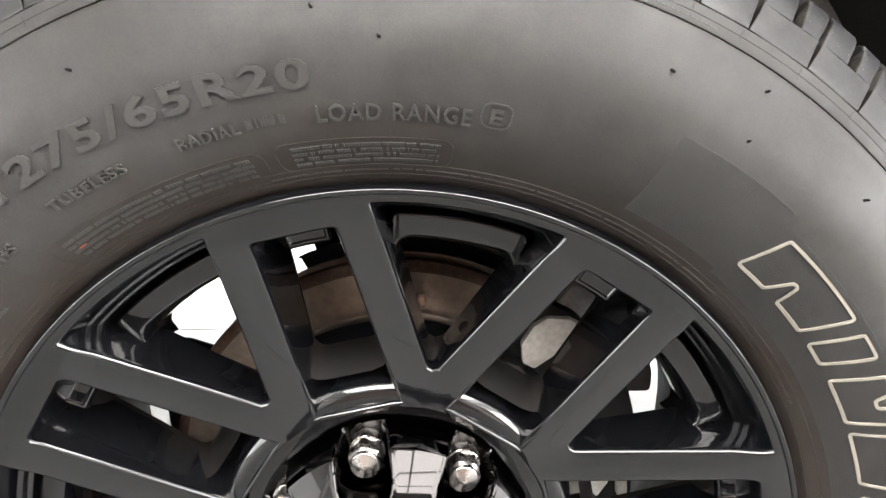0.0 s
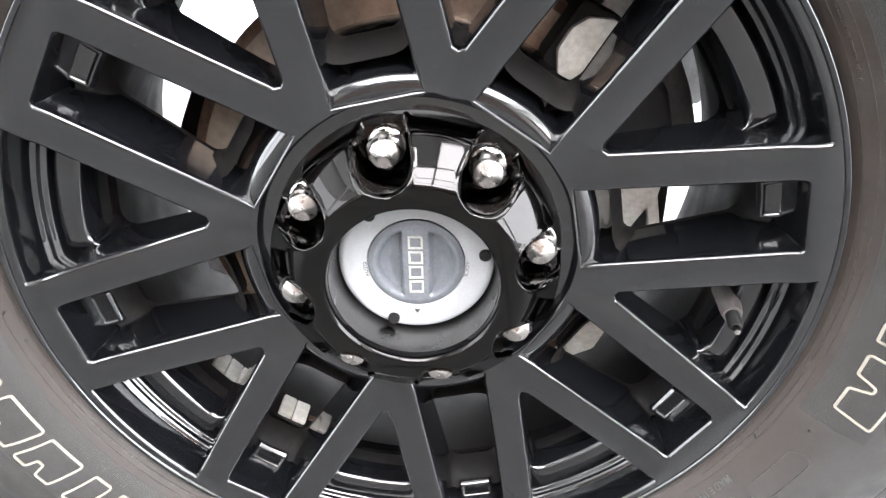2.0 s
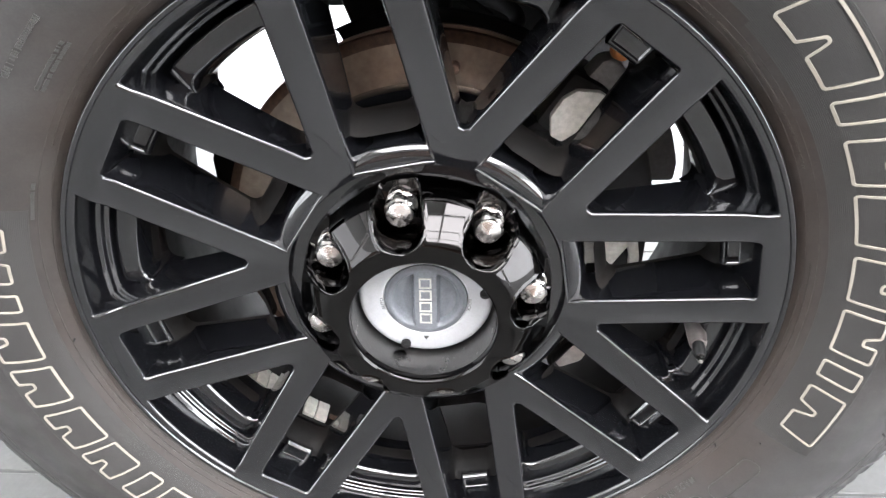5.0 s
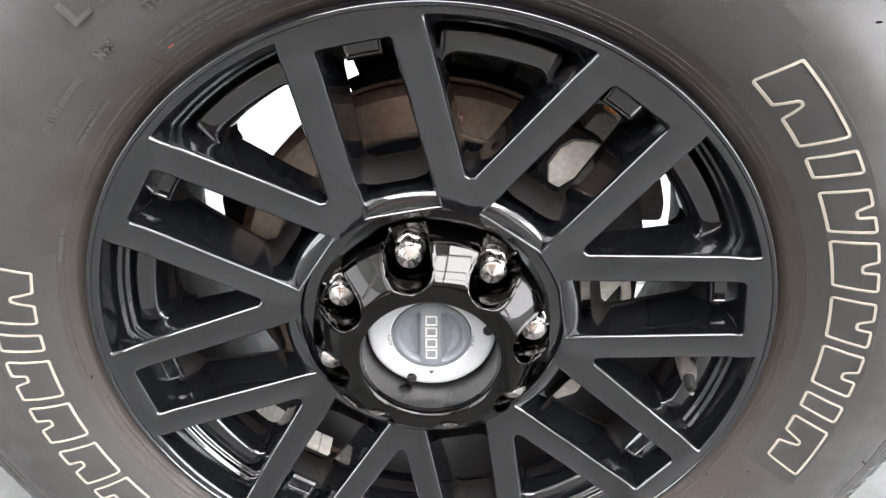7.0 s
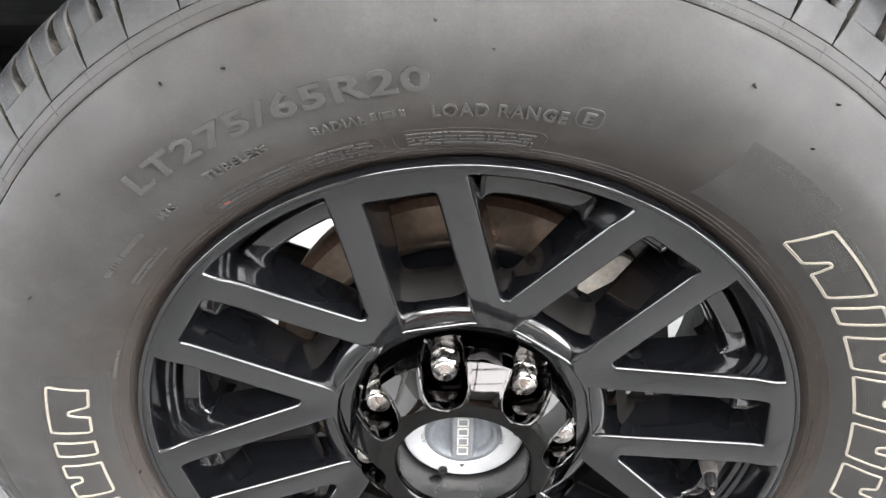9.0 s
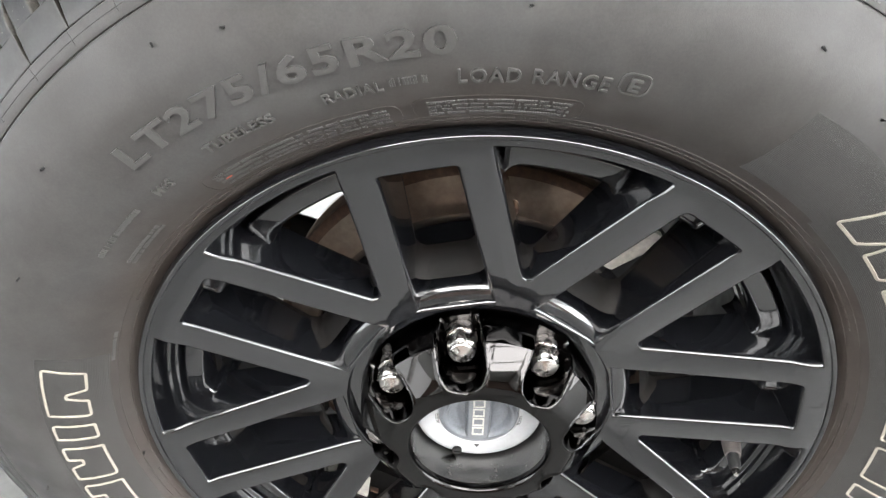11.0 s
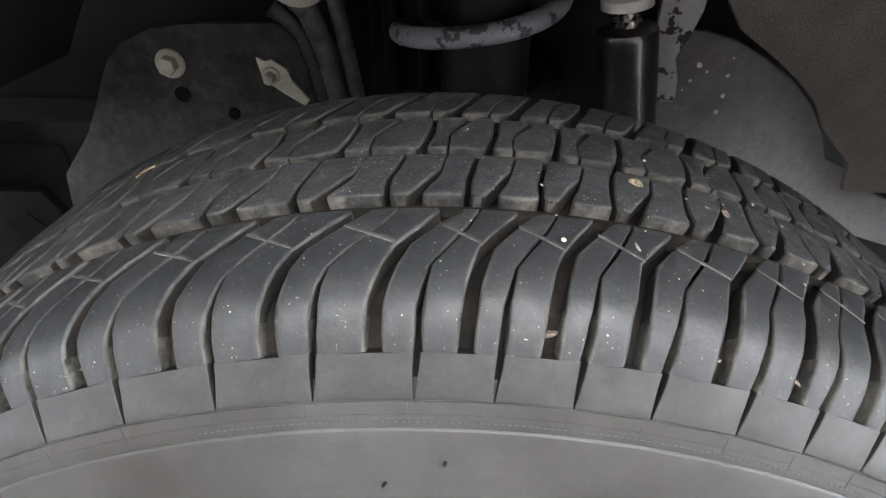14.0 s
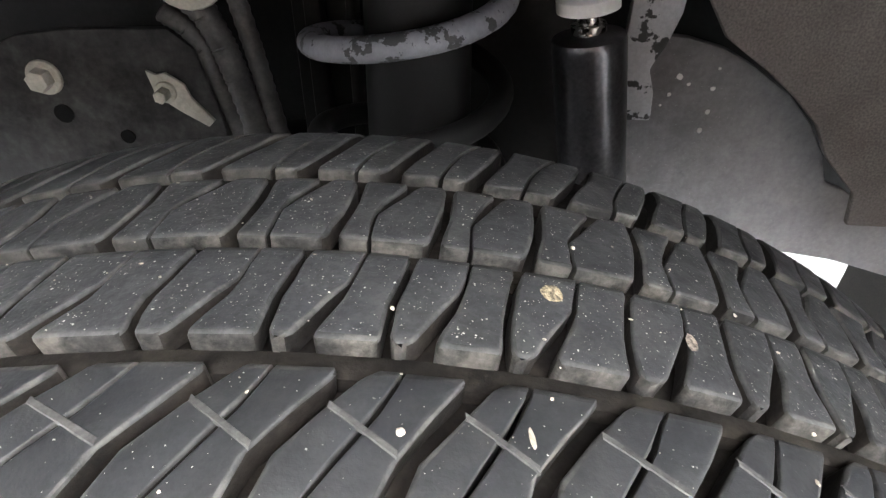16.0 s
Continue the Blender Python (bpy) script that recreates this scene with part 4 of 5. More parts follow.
plate(bm, [tuple(polar(r, a).xz) for r, a in ((0.095, 114), (0.200, 112), (0.234, 118), (0.236, 140), (0.236, 160), (0.232, 181), (0.100, 182))], 0.178, 0.192, 0.006)
part("splash_plate", bm, BARREL, truck, "black splash plate behind the brake", angle=40)
bm = bmesh.new()
plate(bm, [tuple(polar(r, a).xz) for r, a in ((0.170, -24), (0.226, -23), (0.233, -12), (0.232, -3), (0.214, 4), (0.170, 6))], 0.176, 0.192, 0.006)
part("upper_arm", bm, BARREL, truck, "black plate behind the top slot", angle=40)
# dust shield behind the disc, cut away on the forward side
bm = revolve([(0.100, 0.150), (0.192, 0.146), (0.196, 0.138)], 40, radians(-25), radians(40))
for f in list(bm.faces):
    f.normal_flip()
bmesh.ops.solidify(bm, geom=bm.faces[:], thickness=0.002)
part("dust_shield", bm, UNDERBODY, truck, "black pressed dust shield behind the disc")

# brake line with its clips above the disc
bm = bmesh.new()
sweep(bm, [(-0.075, 0.150, 0.205), (-0.060, 0.135, 0.222), (-0.035, 0.130, 0.226), (-0.010, 0.135, 0.222), (0.020, 0.150, 0.205), (0.050, 0.18, 0.18)], 0.0045, 12)
hose = part("brake_line", bm, RUBBER_BLACK, truck, "black brake line with clips")
for x, z in ((-0.062, 0.214), (-0.018, 0.222)):
    bm = bmesh.new()
    box(bm, (0.012, 0.012, 0.016), pose(x, 0.128, z, 0, 15), 0.003)
    cyl(bm, 0.004, 0.004, 0.006, pose(x, 0.121, z, 90), 12, 0.001)
    part("clip", bm, SHOCK_BLACK, hose, angle=40)

# ---- wheel arch, chassis and suspension ----
brake_side = set(truck.children)
ARCH = 0.64
outer = []
for i in range(41):
    a = -100 + 200 * i / 40
    outer.append(polar(ARCH, a))
bm = bmesh.new()
pts = [(p.x, p.z) for p in outer] + [(1.5, outer[-1].z), (1.5, 0.86), (-1.25, 0.86), (-1.25, outer[0].z)]
plate(bm, pts, -0.105, -0.093, 0.002)
part("fender", bm, PAINT, truck, "dark painted front fender with a round wheel arch", angle=40)
bm = bmesh.new()
box(bm, (2.75, 2.05, 0.02), pose(0.125, 0.93, 0.87), 0.004)
part("bonnet", bm, PAINT, truck, "dark painted bonnet above the wheel arch", angle=40)
bm = revolve([(ARCH + 0.004, -0.090), (ARCH - 0.006, -0.05), (ARCH, 0.10), (ARCH - 0.01, 0.30), (ARCH - 0.03, 0.62)], 48, radians(-62), radians(96))
bmesh.ops.solidify(bm, geom=bm.faces[:], thickness=0.004)
part("arch_liner", bm, ARCH_LINER, truck, "black felt arch liner")
bm = bmesh.new()
box(bm, (2.4, 0.03, 0.835), pose(0.05, 0.66, 0.5175), 0.004)
part("inner_wing", bm, UNDERBODY, truck, "black inner wing panel", angle=40)
bm = bmesh.new()
box(bm, (1.55, 0.085, 0.090), pose(-0.33, 0.56, 0.190), 0.010)
box(bm, (0.60, 0.085, 0.17), pose(-0.82, 0.555, 0.12), 0.010)
part("chassis_rail", bm, UNDERBODY, truck, "black chassis rail", angle=40)
# bolted side plate
bm = bmesh.new()
OUT = [(-0.470, 0.160), (-0.462, 0.212), (-0.420, 0.262), (-0.398, 0.300), (-0.374, 0.344), (-0.352, 0.366), (-0.320, 0.380), (-0.276, 0.386), (-0.190, 0.388), (-0.172, 0.372), (-0.160, 0.310), (-0.152, 0.160)]
plate(bm, OUT, 0.420, 0.430, 0.002)
side_plate = part("chassis_plate", bm, material("dusty_black_steel", (0.029, 0.029, 0.0295), 0.65, ior=1.3, mottle=0.45, mottle_size=40, grain=0.3, grain_size=120, stain=0.8, stain_size=14, stain_colour=(0.045, 0.044, 0.043), bump=0.3, bump_size=200), truck, "dusty black steel chassis plate with bolts", angle=40)


def flange_bolt(x, y, z, r, mat, parent, spin=0):
    bm = bmesh.new()
    cyl(bm, r, r * 0.96, 0.004, pose(x, y - 0.002, z, 90), 24, 0.0012)
    cyl(bm, r * 0.66, r * 0.62, 0.012, pose(x, y - 0.009, z, 90) @ pose(0, 0, 0, 0, 0, spin), 6, 0.0012)
    return part("flange_bolt", bm, mat, parent, "pale zinc flange bolt" if mat is BOLT else "dirty steel flange bolt", angle=25)


flange_bolt(-0.305, 0.420, 0.346, 0.0155, BOLT, side_plate, 14)
bm = bmesh.new()
plate(bm, [(-0.214, 0.356), (-0.206, 0.352), (-0.198, 0.354), (-0.184, 0.344), (-0.180, 0.332), (-0.164, 0.312), (-0.170, 0.306), (-0.192, 0.320), (-0.210, 0.334)], 0.412, 0.416, 0.001)
part("zinc_tab", bm, BOLT, side_plate, "pale zinc-coated tab", angle=25)
flange_bolt(-0.200, 0.412, 0.338, 0.0095, BOLT, side_plate, 5)
# black discs stand for the holes, whose shade is put into the colour
for x, z, r in ((-0.300, 0.313, 0.0085), (-0.249, 0.292, 0.0065)):
    bm = bmesh.new()
    cyl(bm, r, r, 0.002, pose(x, 0.4195, z, 90), 20)
    part("hole", bm, DARKGAP, side_plate)
# a bundle of hoses in corrugated sleeves beside the plate
for path, r in (([(-0.196, 0.40), (-0.178, 0.386), (-0.168, 0.368), (-0.160, 0.340), (-0.150, 0.30), (-0.140, 0.22)], 0.0085),
                ([(-0.180, 0.42), (-0.160, 0.398), (-0.150, 0.372), (-0.143, 0.345), (-0.136, 0.31), (-0.128, 0.22)], 0.0105),
                ([(-0.178, 0.350), (-0.168, 0.352), (-0.160, 0.345), (-0.156, 0.33), (-0.160, 0.30), (-0.165, 0.24)], 0.0065),
                ([(-0.150, 0.44), (-0.133, 0.41), (-0.126, 0.37), (-0.120, 0.33), (-0.112, 0.28), (-0.10, 0.20)], 0.0075)):
    bm = bmesh.new()
    n = 44
    pts = []
    for i in range(n + 1):
        u = i / n * (len(path) - 1)
        q = min(int(u), len(path) - 2)
        a, b = Vector(path[q]), Vector(path[q + 1])
        p = a.lerp(b, smooth01(u - q) * 0.5 + (u - q) * 0.5)
        pts.append((p.x, 0.440 - r, p.y))
    sweep(bm, pts, (lambda t, r=r, n=n: r * (1 + 0.14 * (round(t * n) % 2))), 12)
    part("hose", bm, material("dusty_hose", (0.030, 0.030, 0.030), 0.55, grain=0.3, stain=0.7, stain_size=60, stain_colour=(0.09, 0.085, 0.08)), truck, "black corrugated hose", angle=60)
flange_bolt(-0.163, 0.414, 0.438, 0.034, BOLT, side_plate, 5)
# two dark uprights of the spring tower
for x, w in ((-0.085, 0.016), (-0.050, 0.010)):
    bm = bmesh.new()
    box(bm, (w, 0.03, 0.6), pose(x, 0.50, 0.30), 0.004)
    part("tower_upright", bm, UNDERBODY, truck, angle=40)
bm = bmesh.new()
box(bm, (0.34, 0.02, 0.55), pose(0.06, 0.52, 0.28), 0.004)
part("tower_back", bm, UNDERBODY, truck, "black spring tower", angle=40)
# coil spring
bm = bmesh.new()
turns, pitch_ = 5.3, 0.074
pts, sleeve = [], []
for i in range(int(turns * 40)):
    a = 2 * PI * i / 40
    (sleeve if i < 147 else pts).append((0.008 - 0.074 * COS(a), 0.390 - 0.074 * SIN(a), 0.0955 + pitch_ * (a / (2 * PI))))
sweep(bm, pts, 0.0092, 14)
spring = part("coil_spring", bm, SPRING_GREY, truck, "grey coil spring with chipped paint")
# the lower turns are a black bar: their shade is put into the colour
bm = bmesh.new()
sweep(bm, sleeve + pts[:2], 0.0100, 14)
part("sleeve", bm, RUBBER_BLACK, spring, "lower turns of the spring, coloured black for their shade")
bm = bmesh.new()
cyl(bm, 0.045, 0.04, 0.30, pose(0.016, 0.39, 0.31), 28, 0.004)
part("bump_stop", bm, RUBBER_BLACK, truck, "black rubber bump stop inside the spring", angle=40)
# shock absorber
low, high = Vector((0.186, 0.400, 0.170)), Vector((0.147, 0.400, 0.398))
bm = bmesh.new()
sweep(bm, [low.lerp(high, t) for t in (0, 0.02, 0.3, 0.6, 0.85, 0.90, 0.92, 0.94, 0.955, 0.97, 0.985, 1.0)], lambda t: 0.0292 if t < 0.9 else float(np.interp(t, (0.9, 0.94, 0.97, 1.0), (0.0286, 0.0270, 0.0235, 0.018))), 40)
shock = part("shock_absorber", bm, SHOCK_BLACK, truck, "gloss black shock absorber with a pale top washer", angle=45)
up = (high - low).normalized()
bm = bmesh.new()
sweep(bm, [high + up * d for d in (-0.002, 0.006, 0.0065, 0.018)], lambda t: 0.0135 if t < 0.4 else 0.0085, 20)
part("rod", bm, STEEL, shock, "bright piston rod", angle=45)
bm = bmesh.new()
sweep(bm, [high + up * d for d in (0.016, 0.017, 0.026, 0.028)], lambda t: 0.024 if 0.2 < t < 0.8 else 0.0215, 32)
part("washer", bm, WHITE, shock, "pale plastic top washer", angle=45)
# chipped bracket beside the shock absorber
bm = bmesh.new()
plate(bm, [(0.190, 0.470), (0.236, 0.470), (0.234, 0.400), (0.226, 0.372), (0.216, 0.352), (0.224, 0.330), (0.226, 0.304), (0.200, 0.304), (0.198, 0.330), (0.190, 0.352)], 0.448, 0.458, 0.003)
part("shock_bracket", bm, material("flaking_grey_paint", (0.42, 0.43, 0.45), 0.6, flake=True, grain=0.1, stain=0.95, stain_size=38, stain_colour=(0.02, 0.02, 0.02), bump=0.3), truck, "grey bracket with flaking paint", angle=40)
# dusty grey inner panel, its colour darker at the left and paler to the right
bm = bmesh.new()
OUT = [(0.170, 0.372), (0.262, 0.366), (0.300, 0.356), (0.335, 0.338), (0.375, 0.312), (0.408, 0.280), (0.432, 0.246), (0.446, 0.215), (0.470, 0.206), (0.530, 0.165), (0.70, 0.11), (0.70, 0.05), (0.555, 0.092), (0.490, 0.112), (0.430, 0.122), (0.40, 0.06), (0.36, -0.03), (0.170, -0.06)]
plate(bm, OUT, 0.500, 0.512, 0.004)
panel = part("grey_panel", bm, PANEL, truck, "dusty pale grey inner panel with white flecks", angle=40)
# chips of white paint on the panel
rng3 = random.Random(3)
for x, z in ((0.2729, 0.3212), (0.2974, 0.3173), (0.2564, 0.3103), (0.2983, 0.2932), (0.2956, 0.2728), (0.2988, 0.3371), (0.2498, 0.2991), (0.2628, 0.3283)):
    bm = bmesh.new()
    bmesh.ops.create_icosphere(bm, subdivisions=2, radius=rng3.uniform(0.0013, 0.0034))
    for v in bm.verts:
        v.co *= 1 + 0.4 * noise.noise(v.co * 400 + Vector((x * 90, 0, z * 90)))
        v.co.y *= 0.3
    part("paint_chip", bm, WHITE, panel, at=pose(x, 0.4995, z))
# dark felt flap
bm = bmesh.new()
OUT = [(0.226, 0.640), (0.232, 0.424), (0.252, 0.396), (0.294, 0.369), (0.322, 0.348), (0.346, 0.326), (0.362, 0.300), (0.378, 0.284), (0.402, 0.262), (0.408, 0.229), (0.640, 0.223), (0.70, 0.640)]
plate(bm, OUT, 0.394, 0.402, 0.002)
part("felt_flap", bm, LINER_DARK, truck, "dark brown felt flap of the arch liner", angle=40)
# bumper bracket with two bolts
bm = bmesh.new()
plate(bm, [(-0.640, 0.150), (-0.590, 0.176), (-0.500, 0.176), (-0.470, 0.120), (-0.505, 0.095), (-0.545, 0.066), (-0.593, 0.058), (-0.645, -0.008), (-0.700, -0.078), (-0.724, -0.060), (-0.668, 0.040)], 0.420, 0.436, 0.004)
bracket = part("bumper_bracket", bm, BARREL, truck, "black bumper bracket with two bolts", angle=40)
bracket.matrix_basis = Matrix.Translation((0, 0, 0.012))
DARK_BOLT = material("dirty_steel_bolt", (0.075, 0.073, 0.07), 0.55, metal=0.4, mottle=0.4, grain=0.2, stain=0.5, stain_size=60)
for z in (0.112, 0.078):
    flange_bolt(-0.620, 0.420, z, 0.0135, DARK_BOLT, bracket, 20)
# a black piece on the bracket paints the dark of its opening
bm = bmesh.new()
plate(bm, [(-0.560, 0.132), (-0.528, 0.146), (-0.496, 0.112), (-0.536, 0.096)], 0.4185, 0.421)
part("hole", bm, DARKGAP, bracket)
bm = bmesh.new()
box(bm, (0.36, 0.10, 0.62), pose(-0.86, 0.45, 0.24), 0.02)
part("bumper_end", bm, UNDERBODY, truck, "black inner bumper end", angle=40)

# the suspension stands a little further back than the brake
for ob in set(truck.children) - brake_side:
    ob.matrix_basis = Matrix.Translation((0.010, 0, 0.004)) @ ob.matrix_basis

# ---- tread blocks ----
# where the pitches begin, in degrees; the tyre mixes three lengths of them
bounds = [-43.4, -38.1, -33.4, -28.75, -23.6, -18.15, -12.55, -7.1, -1.75, 2.45, 6.65, 10.85, 15.75, 19.95, 24.0, 28.1, 33.45, 38.75]
rng2 = random.Random(11)
lengths = [rng2.choice((4.15, 4.7, 5.35)) for _ in range(59)]
for size in lengths:
    bounds.append(bounds[-1] + size * (360.0 - 82.15) / sum(lengths))
NP = len(bounds) - 1


def pitch_angle(t):
    turns_, u = divmod(t, NP)
    i = min(int(u), NP - 1)
    return bounds[i] + (bounds[i + 1] - bounds[i]) * (u - i) + 360.0 * turns_


def along(samples, curve):
    """Values of a curve, given as (y, value) pairs, at the samples' y."""
    ys = [c[0] for c in curve]
    vs = [c[1] for c in curve]
    return [float(np.interp(s[0], ys, vs)) for s in samples]


def row(y0, y1, n):
    return [(y0 + (y1 - y0) * i / (n - 1), crown(y0 + (y1 - y0) * i / (n - 1))) for i in range(n)]


EDGE = [(-0.0377, 0.4064), (-0.0344, 0.4126), (-0.0313, 0.4172), (-0.0274, 0.4214), (-0.0210, 0.4251), (-0.0129, 0.4273), (-0.0025, 0.4287), (0.0093, 0.4296), (0.0218, 0.4302)]
GROOVE_C = [(-0.0376, 0.630), (-0.0296, 0.646), (-0.0161, 0.727), (-0.0025, 0.865), (0.0066, 1.07), (0.0218, 1.44)]
GROOVE_W = [(-0.0376, 0.80), (-0.0025, 0.66), (0.0218, 0.95)]
SIPE_C = [(-0.0376, 0.045), (-0.0274, 0.10), (-0.0142, 0.17), (-0.0043, 0.36), (0.0084, 0.61), (0.0218, 0.79)]
SIPE_W = [(-0.0376, 0.38), (-0.0315, 0.34), (-0.0251, 0.24), (-0.0133, 0.15), (-0.0040, 0.16), (0.0050, 0.30), (0.0120, 0.16), (0.0218, 0.12)]
FAR = [(2 * MID - y, r) for y, r in EDGE[::-1]]
ROWS_OF_BLOCKS = [
    # samples, left curve, left width, right curve, right width (the curves in pitches, the widths in degrees)
    (EDGE, SIPE_C, SIPE_W, GROOVE_C, GROOVE_W),
    (EDGE, GROOVE_C, GROOVE_W, [(y, v + 1) for y, v in SIPE_C], SIPE_W),
    (row(0.0289, 0.0673, 6), [(0.0289, 0.62), (0.0446, 0.634), (0.0673, 0.79)], [(0.0289, 0.34), (0.0673, 0.26)], [(0.0289, 0.90), (0.0378, 1.03), (0.0496, 1.22), (0.0673, 1.33)], [(0.0289, 0.72), (0.0446, 0.45), (0.0525, 0.14), (0.0673, 0.12)]),
    (row(0.0289, 0.0673, 6), [(0.0289, 0.90), (0.0378, 1.03), (0.0496, 1.22), (0.0673, 1.33)], [(0.0289, 0.72), (0.0446, 0.45), (0.0525, 0.14), (0.0673, 0.12)], [(0.0289, 1.62), (0.0446, 1.634), (0.0673, 1.79)], [(0.0289, 0.34), (0.0673, 0.26)]),
    (row(0.0722, 0.1106, 6), [(0.0722, 0.934), (0.0919, 1.07), (0.1106, 1.10)], [(0.0722, 0.45), (0.1106, 0.36)], [(0.0722, 1.32), (0.0890, 1.34), (0.1018, 1.56), (0.1106, 1.72)], [(0.0722, 0.11), (0.0899, 0.13), (0.0978, 0.40), (0.1106, 0.42)]),
    (row(0.0722, 0.1106, 6), [(0.0722, 1.32), (0.0890, 1.34), (0.1018, 1.56), (0.1106, 1.72)], [(0.0722, 0.11), (0.0899, 0.13), (0.0978, 0.40), (0.1106, 0.42)], [(0.0722, 1.934), (0.0919, 2.07), (0.1106, 2.10)], [(0.0722, 0.45), (0.1106, 0.36)]),
    (FAR, [(0.1175, 0.99), (0.1362, 1.13), (0.1599, 1.55), (0.1825, 1.74)], [(0.1175, 0.14), (0.1825, 0.2)], [(0.1175, 1.38), (0.1421, 1.74), (0.1559, 1.89), (0.1825, 2.08)], [(0.1175, 0.75), (0.1825, 0.66)]),
    (FAR, [(0.1175, 1.38), (0.1421, 1.74), (0.1559, 1.89), (0.1825, 2.08)], [(0.1175, 0.75), (0.1825, 0.66)], [(0.1175, 1.99), (0.1362, 2.13), (0.1599, 2.55), (0.1825, 2.74)], [(0.1175, 0.14), (0.1825, 0.2)]),
]
BUTT = [(0.3909, side_y(0.3909)), (0.3959, side_y(0.3959)), (0.4011, side_y(0.4011)), (0.4064, -0.0377)]


def block_mesh(samples, la, ra, deep, bevel=0.0008, flush=-1, soft_l=None, soft_r=None):
    """Vertices and faces of a block between the angles la and ra (degrees) at each sample (y, radius), which follow the tyre's surface."""
    n = len(samples)
    pts = [Vector((r, y)) for y, r in samples]
    norm = []
    for i in range(n):
        t = (pts[min(i + 1, n - 1)] - pts[max(i - 1, 0)]).normalized()
        nn = Vector((t.y, -t.x))
        norm.append(nn if nn.x * 1.0 + (-0.3 if pts[i].y < MID else 0.3) * nn.y > 0 else -nn)

    run = [0.0]
    for p, q in zip(pts, pts[1:]):
        run.append(run[-1] + (q - p).length)

    def ring(h, d):
        """The block's outline at a height h over its surface, drawn in by d."""
        first = 1.9 * d if flush != 0 else 0.0
        last = 1.9 * d if flush != n - 1 else 0.0
        at = [first + t * (run[-1] - first - last) / run[-1] for t in run]
        xs, ys, left, right = (np.interp(at, run, vals) for vals in ([p.x for p in pts], [p.y for p in pts], la, ra))
        out = []
        for side_ in (0, 1):
            for k in range(n):
                i = k if side_ == 0 else n - 1 - k
                p = Vector((float(xs[i]), float(ys[i]))) + norm[i] * h
                da = math.degrees(((soft_l if side_ == 0 else soft_r) or {}).get(i, 0.8) * d / p.x)
                a = float(left[i]) + da if side_ == 0 else float(right[i]) - da
                q = polar(p.x, a, p.y)
                if flush != 3:
                    a += 0.06 * noise.noise(q * 260.0) + 0.09 * noise.noise(q * 90.0)
                worn = 0.0004 * noise.noise(q * 330.0) if i in (0, n - 1) and flush != i else 0.0
                out.append(sag(polar(p.x, a, p.y + worn)))
        return out

    v = ring(-deep, 0) + ring(-bevel, 0) + ring(-0.29 * bevel, 0.29 * bevel) + ring(0, bevel) + ring(0.0001, 2.2 * bevel)
    m = 2 * n
    f = []
    for lev in (0, 1, 2, 3):
        for i in range(m):
            j = (i + 1) % m
            f.append((lev * m + i, lev * m + j, (lev + 1) * m + j, (lev + 1) * m + i))
    for i in range(n - 1):
        f.append((4 * m + i, 4 * m + i + 1, 4 * m + m - 2 - i, 4 * m + m - 1 - i))
    return v, f


rest = {"tread_block": ([], []), "shoulder_block": ([], [])}      # the blocks far from the camera
SCUFF = material("pale_scuffed_rib", (0.037, 0.0365, 0.034), 0.8, mottle=0.6, grain=0.3, grain_size=500)


def corner(d, r=0.0038):
    """How far a block's rounded corner draws in at a distance d from its end."""
    return r - math.sqrt(max(0.0, r * r - (r - d) ** 2)) if d < r else 0.0


def with_ends(samples, first, last):
    """Adds samples close to the ends, for the round corners."""
    ys, rs = [s[0] for s in samples], [s[1] for s in samples]
    more = set(ys)
    for d in (0.0003, 0.0010, 0.0022, 0.0038):
        if first:
            more.add(ys[0] + d)
        if last:
            more.add(ys[-1] - d)
    return [(y, float(np.interp(y, ys, rs))) for y in sorted(more)]


def add_block(v, f, mid, name, mat, n=0):
    if -52 < mid < 52:
        me = bpy.data.meshes.new(name)
        me.from_pydata(v, [], f)
        me.materials.append(mat)
        if n:                                  # dust clings to the block's ends
            me.materials.append(DUSTY)
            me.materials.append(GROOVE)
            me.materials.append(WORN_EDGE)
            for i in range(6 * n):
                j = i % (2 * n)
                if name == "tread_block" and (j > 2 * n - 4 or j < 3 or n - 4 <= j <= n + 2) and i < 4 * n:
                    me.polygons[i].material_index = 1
                elif i < 2 * n:                # the cross grooves' walls are near-black: their shade is in the colour
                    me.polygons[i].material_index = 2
                elif name == "tread_block":    # and the edges are scuffed pale
                    me.polygons[i].material_index = 3
        me.shade_smooth()
        me.set_sharp_from_angle(angle=radians(50))
        ob = new(name, me)
        ob.parent = tyre
    else:
        rest_v, rest_f = rest[name]
        k = len(rest_v)
        rest_v.extend(v)
        rest_f.extend(tuple(i + k for i in q) for q in f)


def wrap(a):
    return (a + 180) % 360 - 180


